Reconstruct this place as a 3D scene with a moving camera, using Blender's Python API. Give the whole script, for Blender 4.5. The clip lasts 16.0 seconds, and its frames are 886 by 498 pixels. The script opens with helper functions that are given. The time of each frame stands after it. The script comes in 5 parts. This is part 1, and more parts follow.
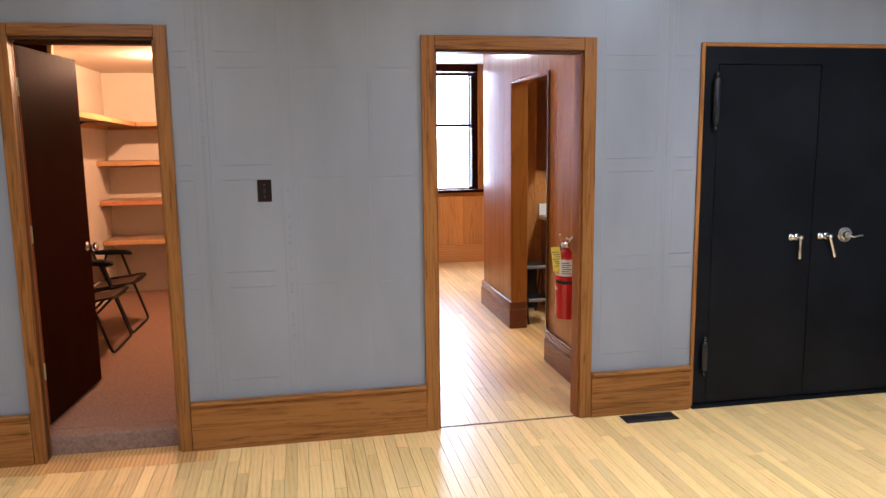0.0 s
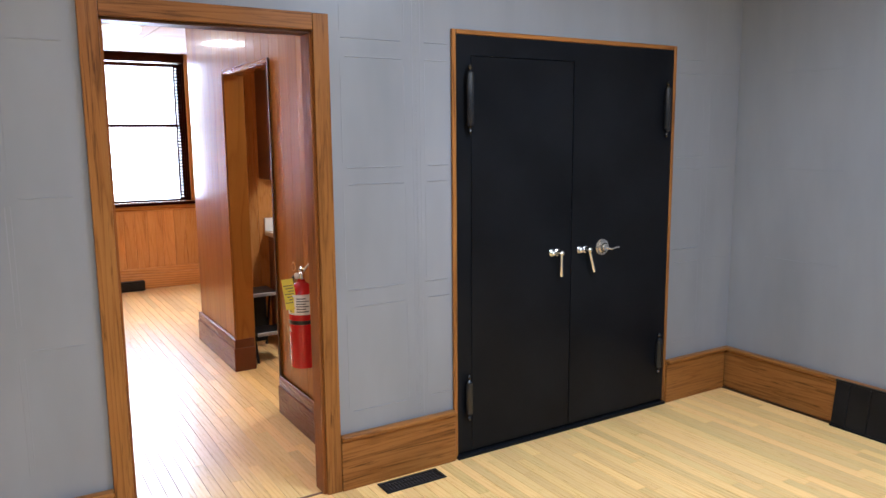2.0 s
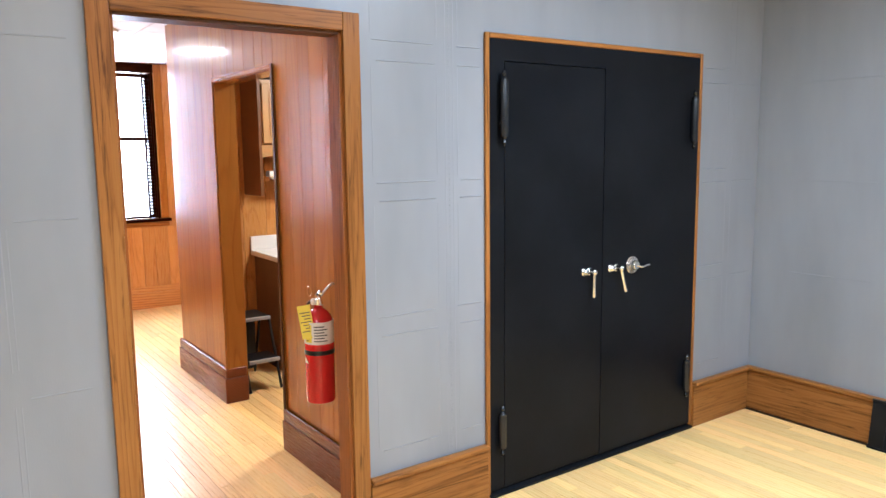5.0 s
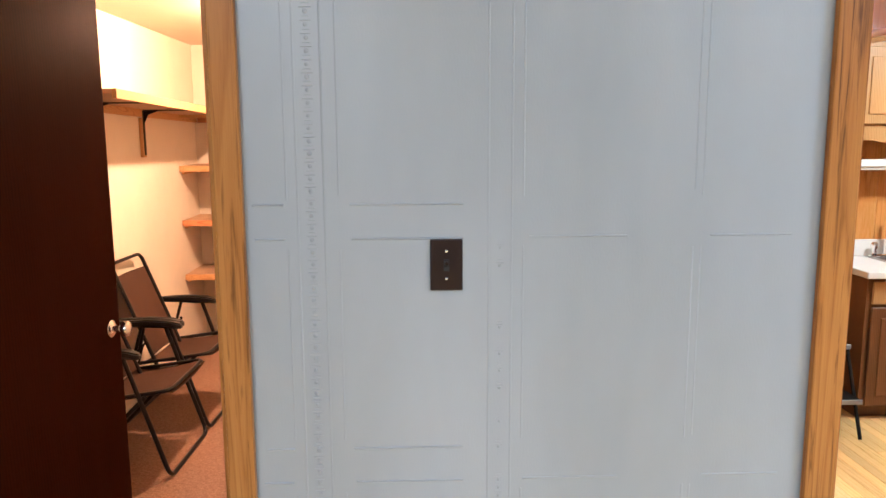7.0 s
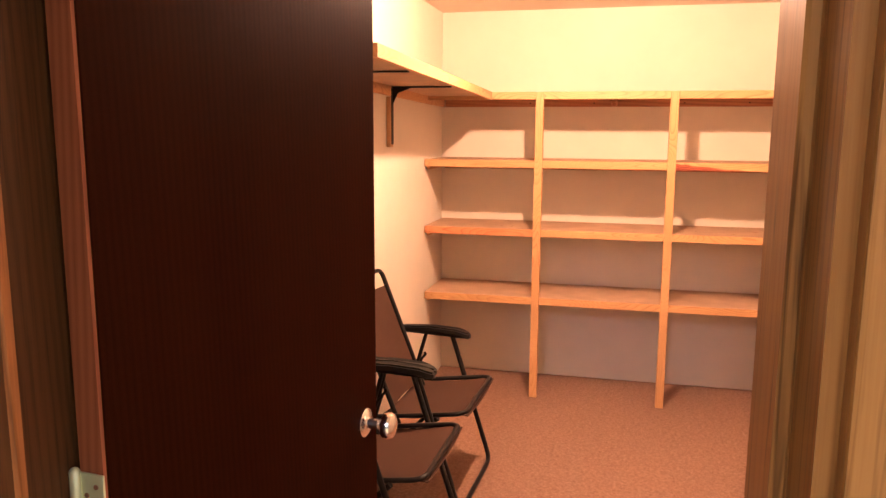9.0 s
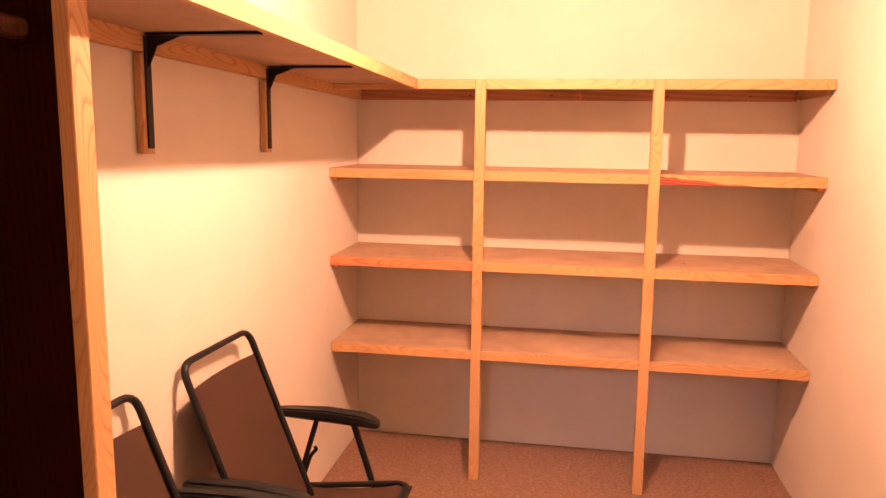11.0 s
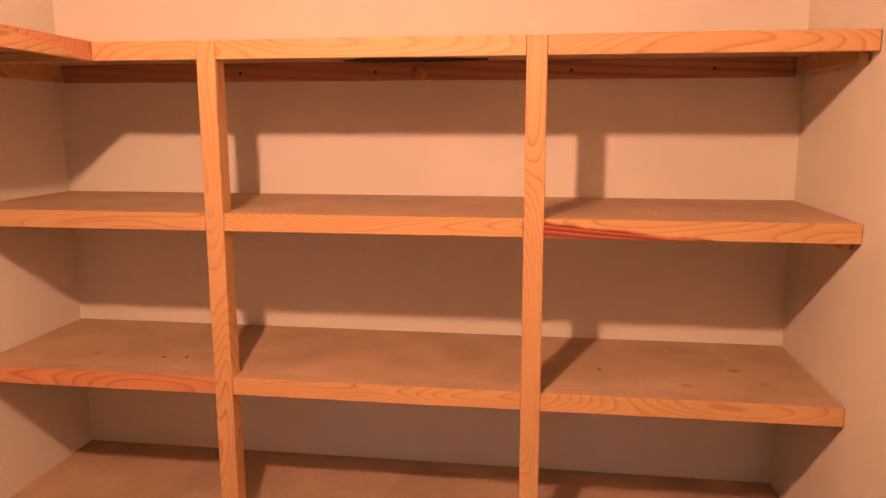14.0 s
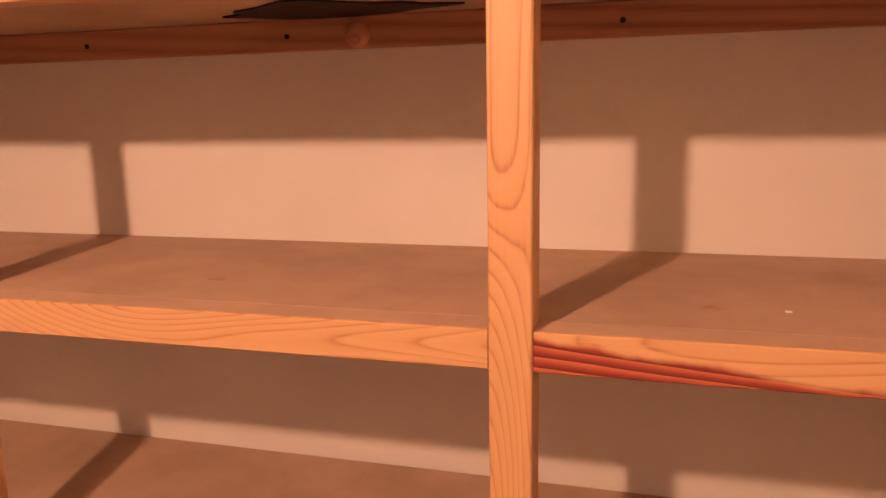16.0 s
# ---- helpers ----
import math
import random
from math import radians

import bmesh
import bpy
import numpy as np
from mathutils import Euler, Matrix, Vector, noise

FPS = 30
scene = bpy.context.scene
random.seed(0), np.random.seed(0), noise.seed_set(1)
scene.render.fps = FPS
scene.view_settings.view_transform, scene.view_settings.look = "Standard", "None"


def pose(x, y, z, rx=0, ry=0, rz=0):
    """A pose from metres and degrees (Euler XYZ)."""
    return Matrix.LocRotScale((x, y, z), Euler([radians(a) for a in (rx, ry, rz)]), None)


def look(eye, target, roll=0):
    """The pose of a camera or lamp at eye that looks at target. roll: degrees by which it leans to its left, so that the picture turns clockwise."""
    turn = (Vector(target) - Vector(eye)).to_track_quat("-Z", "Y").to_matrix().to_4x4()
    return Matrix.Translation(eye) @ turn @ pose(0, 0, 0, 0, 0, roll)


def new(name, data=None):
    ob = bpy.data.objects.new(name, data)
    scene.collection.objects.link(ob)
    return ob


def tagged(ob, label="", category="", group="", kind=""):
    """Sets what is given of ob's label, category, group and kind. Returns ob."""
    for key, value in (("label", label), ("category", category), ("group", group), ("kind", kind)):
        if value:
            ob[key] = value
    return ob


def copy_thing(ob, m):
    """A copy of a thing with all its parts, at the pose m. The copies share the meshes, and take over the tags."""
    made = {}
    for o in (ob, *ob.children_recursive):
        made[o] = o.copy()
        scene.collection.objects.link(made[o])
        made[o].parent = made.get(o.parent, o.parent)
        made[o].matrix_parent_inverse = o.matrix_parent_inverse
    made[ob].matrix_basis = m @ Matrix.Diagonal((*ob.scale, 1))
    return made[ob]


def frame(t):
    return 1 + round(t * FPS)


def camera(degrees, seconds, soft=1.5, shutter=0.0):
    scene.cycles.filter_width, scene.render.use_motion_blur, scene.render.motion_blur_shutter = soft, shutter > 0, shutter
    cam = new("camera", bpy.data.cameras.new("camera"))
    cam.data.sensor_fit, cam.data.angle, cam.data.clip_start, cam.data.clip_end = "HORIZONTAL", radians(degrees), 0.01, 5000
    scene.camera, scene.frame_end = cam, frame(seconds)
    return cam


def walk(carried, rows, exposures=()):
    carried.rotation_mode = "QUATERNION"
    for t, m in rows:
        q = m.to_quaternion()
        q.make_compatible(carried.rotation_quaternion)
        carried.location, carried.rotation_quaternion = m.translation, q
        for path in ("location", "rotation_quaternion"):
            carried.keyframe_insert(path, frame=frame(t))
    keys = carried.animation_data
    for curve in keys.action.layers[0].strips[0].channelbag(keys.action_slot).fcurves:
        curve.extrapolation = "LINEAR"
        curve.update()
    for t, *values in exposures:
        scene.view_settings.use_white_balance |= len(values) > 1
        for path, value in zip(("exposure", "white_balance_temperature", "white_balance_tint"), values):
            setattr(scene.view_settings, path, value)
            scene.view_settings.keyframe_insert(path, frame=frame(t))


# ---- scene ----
cam = camera(61.5, 16.0)
PATH = [
    (0, (-0.007, -0.019, 1.606), (0.36, 1.924, 1.307), -0.7),
    (0.5, (0.092, 0.199, 1.588), (0.725, 2.073, 1.295), -0.4),
    (1, (0.244, 0.437, 1.572), (1.027, 2.255, 1.287), -0.7),
    (1.5, (0.253, 0.699, 1.576), (1.167, 2.453, 1.285), -0.8),
    (2, (0.295, 0.853, 1.614), (1.328, 2.539, 1.312), -0.5),
    (2.5, (0.335, 0.933, 1.609), (1.492, 2.54, 1.323), -1.0),
    (3, (0.39, 0.929, 1.587), (1.593, 2.503, 1.314), -1.0),
    (3.2, (0.376, 0.938, 1.587), (1.601, 2.496, 1.316), -0.9),
    (5.5, (0.105, 1.5, 1.612), (1.158, 3.18, 1.349), -0.4),
    (6, (0.065, 1.75, 1.615), (0.823, 3.583, 1.357), -0.1),
    (6.5, (-0.05, 2.0, 1.632), (0.334, 3.94, 1.331), 0.0),
    (7, (-0.25, 2.28, 1.626), (-0.185, 4.255, 1.317), -0.3),
    (7.5, (-0.4, 2.597, 1.627), (-0.65, 4.553, 1.296), -0.3),
    (8, (-0.56, 2.893, 1.622), (-1.016, 4.811, 1.288), 0.2),
    (10.5, (-0.94, 4.13, 1.498), (-1.363, 6.062, 1.2), 0.8),
    (11, (-0.867, 4.41, 1.566), (-1.201, 6.358, 1.254), 0.7),
    (11.5, (-0.784, 4.638, 1.626), (-1.119, 6.584, 1.307), 0.6),
    (12, (-0.765, 4.877, 1.651), (-1.042, 6.831, 1.325), 0.7),
    (12.5, (-0.706, 5.119, 1.653), (-0.965, 7.073, 1.316), 0.5),
    (13, (-0.627, 5.398, 1.633), (-0.888, 7.353, 1.299), 0.4),
    (13.5, (-0.552, 5.645, 1.632), (-0.84, 7.59, 1.27), 0.2),
    (14, (-0.524, 5.879, 1.616), (-0.803, 7.828, 1.265), -0.1),
    (14.5, (-0.44, 6.11, 1.613), (-0.737, 8.056, 1.258), -0.3),
    (15, (-0.387, 6.324, 1.632), (-0.706, 8.265, 1.273), -0.4),
    (15.5, (-0.393, 6.536, 1.62), (-0.798, 8.459, 1.251), -0.7),
    (16, (-0.43, 6.726, 1.613), (-0.971, 8.617, 1.248), -1.1),
]
EXPOSURES = [
    (0.0, -0.50, 5250, 13),
    (1.0, -0.54, 5350, 13),
    (2.0, -0.46, 5250, 12),
    (3.0, 0.04, 5150, 11),
    (5.5, 0.24, 5150, 7),
    (6.5, 0.43, 5000, 5),
    (7.0, 0.38, 4950, 5),
    (7.5, 0.33, 4900, 6),
    (8.0, 0.24, 4900, 7),
    (10.5, 0.42, 5500, 27),
    (11.0, 0.24, 5500, 28),
    (12.0, -0.19, 5500, 28),
    (13.0, -0.50, 5450, 24),
    (14.0, -0.68, 5350, 21),
    (15.0, -0.72, 5200, 20),
    (16.0, -0.76, 4900, 17),
]
walk(cam, [(t, look(eye, target, roll)) for t, eye, target, roll in PATH], EXPOSURES)

# ---- world and lights ----
world = bpy.data.worlds.new("world")
scene.world = world
world.use_nodes = True
wn = world.node_tree.nodes
sky = wn.new("ShaderNodeTexSky")
sky.sky_type, sky.sun_disc = "NISHITA", False
sky.sun_elevation, sky.sun_rotation = radians(35), radians(200)
world.node_tree.links.new(sky.outputs[0], wn["Background"].inputs[0])
wn["Background"].inputs[1].default_value = 0.1


def area_lamp(name, place, target, sx, sy, watts, colour, spread=180):
    d = bpy.data.lights.new(name, "AREA")
    d.shape, d.size, d.size_y, d.energy, d.color = "RECTANGLE", sx, sy, watts, colour
    d.spread = radians(spread)
    ob = new(name, d)
    ob.matrix_world = look(place, target)
    return ob


def bulb_lamp(name, place, radius, watts, colour):
    d = bpy.data.lights.new(name, "POINT")
    d.shadow_soft_size, d.energy, d.color = radius, watts, colour
    ob = new(name, d)
    ob.location = place
    return ob


ROOM_H = 2.95
FLUO = [(-1.25, 1.25, 66), (1.05, 1.25, 24), (2.45, 2.05, 92), (-1.25, -1.6, 32), (1.05, -1.6, 36), (3.2, -1.6, 50)]
for fx, fy, watts in FLUO:
    area_lamp("fluorescent_lamp", (fx, fy, ROOM_H - 0.1), (fx, fy, 0), 0.55, 1.15, watts, (0.89, 0.955, 1.0), 172)
area_lamp("window_daylight", (1.49, 9.42, 1.68), (1.49, 5.0, 1.2), 1.05, 1.45, 92, (0.84, 0.86, 1.0))
area_lamp("hall_lamp", (1.30, 7.25, 2.385), (1.30, 7.25, 0), 0.26, 0.26, 20, (1.0, 0.90, 0.76))
area_lamp("entry_lamp", (1.12, 4.78, 2.385), (1.12, 4.78, 0), 0.26, 0.26, 4, (1.0, 0.90, 0.76))
area_lamp("nook_lamp", (2.75, 5.5, 2.385), (2.75, 5.5, 0), 0.26, 0.26, 44, (1.0, 0.88, 0.70))
bulb_lamp("closet_bulb_lamp", (-0.945, 6.20, 2.195), 0.026, 178, (1.0, 0.475, 0.215))

# ---- materials ----


def mat(name):
    m = bpy.data.materials.new(name)
    m.use_nodes = True
    nt = m.node_tree
    return m, nt, nt.nodes["Principled BSDF"]


def node(nt, kind, **kw):
    n = nt.nodes.new(kind)
    for k, v in kw.items():
        n.inputs[k.replace("_", " ")].default_value = v
    return n


def ramp(nt, stops):
    r = nt.nodes.new("ShaderNodeValToRGB")
    e = r.color_ramp.elements
    while len(e) < len(stops):
        e.new(0.5)
    for el, (p, c) in zip(e, stops):
        el.position, el.color = p, (*c, 1)
    return r


def bump(nt, bsdf, height, strength, dist):
    b = node(nt, "ShaderNodeBump", Strength=strength, Distance=dist)
    nt.links.new(height, b.inputs["Height"])
    nt.links.new(b.outputs[0], bsdf.inputs["Normal"])


def coords(nt, scale, per="object"):
    """Object coordinates, stretched, and shifted by the object's or the island's random number."""
    tc = nt.nodes.new("ShaderNodeTexCoord")
    if per == "island":
        rnd = nt.nodes.new("ShaderNodeNewGeometry").outputs["Random Per Island"]
    else:
        rnd = nt.nodes.new("ShaderNodeObjectInfo").outputs["Random"]
    mul = nt.nodes.new("ShaderNodeMath")
    mul.operation = "MULTIPLY"
    mul.inputs[1].default_value = 37.0
    nt.links.new(rnd, mul.inputs[0])
    comb = nt.nodes.new("ShaderNodeCombineXYZ")
    for i in range(3):
        nt.links.new(mul.outputs[0], comb.inputs[i])
    add = nt.nodes.new("ShaderNodeVectorMath")
    nt.links.new(tc.outputs["Object"], add.inputs[0])
    nt.links.new(comb.outputs[0], add.inputs[1])
    mp = nt.nodes.new("ShaderNodeMapping")
    mp.inputs["Scale"].default_value = scale
    nt.links.new(add.outputs[0], mp.inputs["Vector"])
    return mp.outputs[0], rnd


def wood(name, axis, light, mid, dark, rough=0.35, grain=1.0, tone=0.25, coat=0.0, per="object", contrast=1.0, knots=0.0, line=0.5, flecks=0.0, run=0.0, figure=0.0, across=11.0, along=1.5, hue=0.0):
    """Wood with growth lines drawn out along the axis, fine pores and a tone of its own for each piece."""
    m, nt, b = mat(name)
    L = nt.links
    k = "xyz".index(axis)
    s = [60 * grain] * 3
    s[k] = run or 2.6 * grain
    vec, rnd = coords(nt, s, per)
    wv = node(nt, "ShaderNodeTexWave", Scale=1.0, Distortion=7.0 * contrast, Detail=2.0, Detail_Scale=0.22, Detail_Roughness=0.45)
    wv.wave_type, wv.bands_direction, wv.wave_profile = "BANDS", "DIAGONAL", "SIN"
    L.new(vec, wv.inputs["Vector"])
    growth = wv.outputs["Fac"]
    if figure:
        sf = [across] * 3
        sf[k] = along
        mpf = nt.nodes.new("ShaderNodeMapping")
        mpf.inputs["Scale"].default_value = [a / c for a, c in zip(sf, s)]
        L.new(vec, mpf.inputs["Vector"])
        nf = node(nt, "ShaderNodeTexNoise", Scale=1.0, Detail=1.0, Roughness=0.35, Distortion=0.15)
        L.new(mpf.outputs[0], nf.inputs["Vector"])
        rings = nt.nodes.new("ShaderNodeMath")
        rings.operation = "MULTIPLY"
        rings.inputs[1].default_value = figure
        L.new(nf.outputs[0], rings.inputs[0])
        year = nt.nodes.new("ShaderNodeMath")
        year.operation = "FRACT"
        L.new(rings.outputs[0], year.inputs[0])
        late = ramp(nt, [(0.0, (0.75, 0.75, 0.75)), (0.12, (0.9, 0.9, 0.9)), (0.62, (0.62, 0.62, 0.62)), (0.9, (0.02, 0.02, 0.02)), (1.0, (0.6, 0.6, 0.6))])
        L.new(year.outputs[0], late.inputs[0])
        growth = late.outputs[0]
    s2 = [420.0] * 3
    s2[k] = 9.0
    mp2 = nt.nodes.new("ShaderNodeMapping")
    mp2.inputs["Scale"].default_value = [a / c for a, c in zip(s2, s)]
    L.new(vec, mp2.inputs["Vector"])
    n2 = node(nt, "ShaderNodeTexNoise", Scale=1.0, Detail=2.0, Roughness=0.6)
    L.new(mp2.outputs[0], n2.inputs["Vector"])
    s3 = [7.0] * 3
    s3[k] = 1.1
    mp3 = nt.nodes.new("ShaderNodeMapping")
    mp3.inputs["Scale"].default_value = [a / c for a, c in zip(s3, s)]
    L.new(vec, mp3.inputs["Vector"])
    n3 = node(nt, "ShaderNodeTexNoise", Scale=1.0, Detail=2.0)
    L.new(mp3.outputs[0], n3.inputs["Vector"])
    mixf = nt.nodes.new("ShaderNodeMix")
    mixf.inputs[0].default_value = 1 - line
    L.new(growth, mixf.inputs[2])
    L.new(n2.outputs[0], mixf.inputs[3])
    mixg = nt.nodes.new("ShaderNodeMix")
    mixg.inputs[0].default_value = 0.38
    L.new(mixf.outputs[0], mixg.inputs[2])
    L.new(n3.outputs[0], mixg.inputs[3])
    r = ramp(nt, [(0.2, dark), (0.42, mid), (0.75, light)])
    L.new(mixg.outputs[0], r.inputs[0])
    hsv = node(nt, "ShaderNodeHueSaturation")
    mr = node(nt, "ShaderNodeMapRange", To_Min=1 - tone, To_Max=1 + tone)
    L.new(rnd, mr.inputs["Value"])
    L.new(mr.outputs[0], hsv.inputs["Value"])
    if hue:
        mul = nt.nodes.new("ShaderNodeMath")
        mul.operation = "MULTIPLY"
        mul.inputs[1].default_value = 7.31
        L.new(rnd, mul.inputs[0])
        fr = nt.nodes.new("ShaderNodeMath")
        fr.operation = "FRACT"
        L.new(mul.outputs[0], fr.inputs[0])
        mh = node(nt, "ShaderNodeMapRange", To_Min=0.5 - hue, To_Max=0.5 + hue)
        L.new(fr.outputs[0], mh.inputs["Value"])
        L.new(mh.outputs[0], hsv.inputs["Hue"])
    L.new(r.outputs[0], hsv.inputs["Color"])
    col = hsv.outputs[0]
    if flecks:
        s4 = [75.0] * 3
        s4[k] = 3.2
        mp4 = nt.nodes.new("ShaderNodeMapping")
        mp4.inputs["Scale"].default_value = [a / c for a, c in zip(s4, s)]
        L.new(vec, mp4.inputs["Vector"])
        n4 = node(nt, "ShaderNodeTexNoise", Scale=1.0, Detail=3.0, Roughness=0.65, Distortion=0.8)
        L.new(mp4.outputs[0], n4.inputs["Vector"])
        f4 = node(nt, "ShaderNodeMapRange", From_Min=0.54, From_Max=0.70, To_Max=flecks)
        L.new(n4.outputs[0], f4.inputs["Value"])
        m4 = nt.nodes.new("ShaderNodeMix")
        m4.data_type = "RGBA"
        L.new(f4.outputs[0], m4.inputs[0])
        L.new(col, m4.inputs[6])
        m4.inputs[7].default_value = (*[c * 0.8 for c in dark], 1)
        col = m4.outputs[2]
    if knots:
        sk = [5.0, 5.0, 5.0]
        sk[k] = 2.2
        mpk = nt.nodes.new("ShaderNodeMapping")
        mpk.inputs["Scale"].default_value = [a / c for a, c in zip(sk, s)]
        L.new(vec, mpk.inputs["Vector"])
        vo = node(nt, "ShaderNodeTexVoronoi", Scale=1.0)
        L.new(mpk.outputs[0], vo.inputs["Vector"])
        rk = ramp(nt, [(0.02, (1, 1, 1)), (0.02 + 0.07 * knots, (0, 0, 0))])
        L.new(vo.outputs["Distance"], rk.inputs[0])
        mk = nt.nodes.new("ShaderNodeMix")
        mk.data_type = "RGBA"
        L.new(rk.outputs[0], mk.inputs[0])
        L.new(col, mk.inputs[6])
        mk.inputs[7].default_value = (*[c * 0.6 for c in dark], 1)
        col = mk.outputs[2]
    L.new(col, b.inputs["Base Color"])
    rr = node(nt, "ShaderNodeMapRange", To_Min=rough - 0.06, To_Max=rough + 0.12)
    L.new(n2.outputs[0], rr.inputs["Value"])
    L.new(rr.outputs[0], b.inputs["Roughness"])
    b.inputs["Coat Weight"].default_value = coat
    b.inputs["Coat Roughness"].default_value = 0.12
    bump(nt, b, n2.outputs[0], 0.08, 0.001)
    return m


def paint(name, colour, rough, fine=180.0, fine_bump=0.15, mottle=0.08, big=1.3, metallic=0.0, stretch=(1, 1, 1)):
    """Paint with a fine texture and slow, faint unevenness."""
    m, nt, b = mat(name)
    L = nt.links
    vec, rnd = coords(nt, stretch)
    n1 = node(nt, "ShaderNodeTexNoise", Scale=big, Detail=4.0, Roughness=0.6)
    L.new(vec, n1.inputs["Vector"])
    lo, hi = [c * (1 - mottle) for c in colour], [min(1, c * (1 + mottle)) for c in colour]
    r = ramp(nt, [(0.3, lo), (0.7, hi)])
    L.new(n1.outputs[0], r.inputs[0])
    L.new(r.outputs[0], b.inputs["Base Color"])
    n2 = node(nt, "ShaderNodeTexNoise", Scale=fine, Detail=2.0)
    L.new(vec, n2.inputs["Vector"])
    bump(nt, b, n2.outputs[0], fine_bump, 0.001)
    rr = node(nt, "ShaderNodeMapRange", To_Min=rough - 0.06, To_Max=rough + 0.08)
    L.new(n1.outputs[0], rr.inputs["Value"])
    L.new(rr.outputs[0], b.inputs["Roughness"])
    b.inputs["Metallic"].default_value = metallic
    return m


def dull(m, level):
    """Lowers the reflection of a surface that has little of it."""
    m.node_tree.nodes["Principled BSDF"].inputs["Specular IOR Level"].default_value = level
    return m


def carpet_material():
    m, nt, b = mat("cut_pile_carpet")
    L = nt.links
    vec, rnd = coords(nt, (1, 1, 1))
    n1 = node(nt, "ShaderNodeTexNoise", Scale=420.0, Detail=2.0)
    n2 = node(nt, "ShaderNodeTexNoise", Scale=70.0, Detail=4.0, Roughness=0.7)
    L.new(vec, n1.inputs["Vector"])
    L.new(vec, n2.inputs["Vector"])
    mx = nt.nodes.new("ShaderNodeMix")
    mx.inputs[0].default_value = 0.5
    L.new(n1.outputs[0], mx.inputs[2])
    L.new(n2.outputs[0], mx.inputs[3])
    r = ramp(nt, [(0.35, (0.155, 0.085, 0.054)), (0.5, (0.250, 0.150, 0.100)), (0.65, (0.350, 0.230, 0.165))])
    L.new(mx.outputs[0], r.inputs[0])
    L.new(r.outputs[0], b.inputs["Base Color"])
    b.inputs["Roughness"].default_value = 0.95
    b.inputs["Specular IOR Level"].default_value = 0.1
    bump(nt, b, mx.outputs[0], 0.5, 0.004)
    return m


def emitter(name, colour, strength):
    m, nt, b = mat(name)
    b.inputs["Base Color"].default_value = (*colour, 1)
    b.inputs["Emission Color"].default_value = (*colour, 1)
    b.inputs["Emission Strength"].default_value = strength
    return m


def glass_material():
    m, nt, b = mat("window_glass")
    b.inputs["Transmission Weight"].default_value = 1.0
    b.inputs["Roughness"].default_value = 0.0
    b.inputs["IOR"].default_value = 1.45
    return m


OAK = dict(light=(0.335, 0.144, 0.033), mid=(0.255, 0.099, 0.020), dark=(0.075, 0.024, 0.005))
oak_x = wood("oak_trim_along_x", "x", rough=0.34, grain=0.75, contrast=1.6, tone=0.08, coat=0.04, line=0.42, flecks=0.8, figure=8.0, across=15.0, along=0.55, **OAK)
oak_y = wood("oak_trim_along_y", "y", rough=0.34, grain=0.75, contrast=1.6, tone=0.08, coat=0.04, line=0.42, flecks=0.8, figure=8.0, across=15.0, along=0.55, **OAK)
oak_z = wood("oak_trim_along_z", "z", rough=0.34, grain=0.75, contrast=1.6, tone=0.08, coat=0.04, line=0.42, flecks=0.8, figure=8.0, across=15.0, along=0.55, **OAK)
# Darker than the oak trim: shade in the door recess is put into this colour.
jamb_z = wood("brown_shaded_jamb_z", "z", (0.090, 0.036, 0.010), (0.070, 0.026, 0.007), (0.026, 0.009, 0.003), rough=0.4, grain=0.8, tone=0.05, coat=0.05, line=0.3, flecks=0.6)
jamb_x = wood("brown_shaded_jamb_x", "x", (0.090, 0.036, 0.010), (0.070, 0.026, 0.007), (0.026, 0.009, 0.003), rough=0.4, grain=0.8, tone=0.05, coat=0.05, line=0.3, flecks=0.6)
jamb_mid = wood("oak_jamb_along_z", "z", (0.32, 0.118, 0.028), (0.25, 0.086, 0.019), (0.09, 0.028, 0.007), rough=0.4, grain=0.8, tone=0.05, line=0.3, flecks=0.7)
PINE = dict(light=(0.58, 0.345, 0.135), mid=(0.51, 0.280, 0.096), dark=(0.30, 0.118, 0.034))
pine_x = wood("pine_along_x", "x", rough=0.5, grain=1.0, run=6.0, tone=0.08, contrast=2.0, knots=0.35, line=0.62, flecks=0.10, figure=34.0, across=9.0, along=1.6, **PINE)
pine_y = wood("pine_along_y", "y", rough=0.5, grain=1.0, run=6.0, tone=0.08, contrast=2.0, knots=0.35, line=0.62, flecks=0.10, figure=34.0, across=9.0, along=1.6, **PINE)
pine_z = wood("pine_along_z", "z", rough=0.5, grain=1.1, run=14.0, tone=0.06, contrast=2.8, knots=0.2, line=0.64, flecks=0.10, figure=34.0, across=9.0, along=1.8, **PINE)
red_pine = wood("heartwood_pine_along_x", "x", (0.58, 0.27, 0.10), (0.48, 0.19, 0.065), (0.26, 0.07, 0.022), rough=0.5, grain=0.4, tone=0.05, contrast=1.8, line=0.6, knots=0.3, figure=18.0, across=9.0, along=1.4)


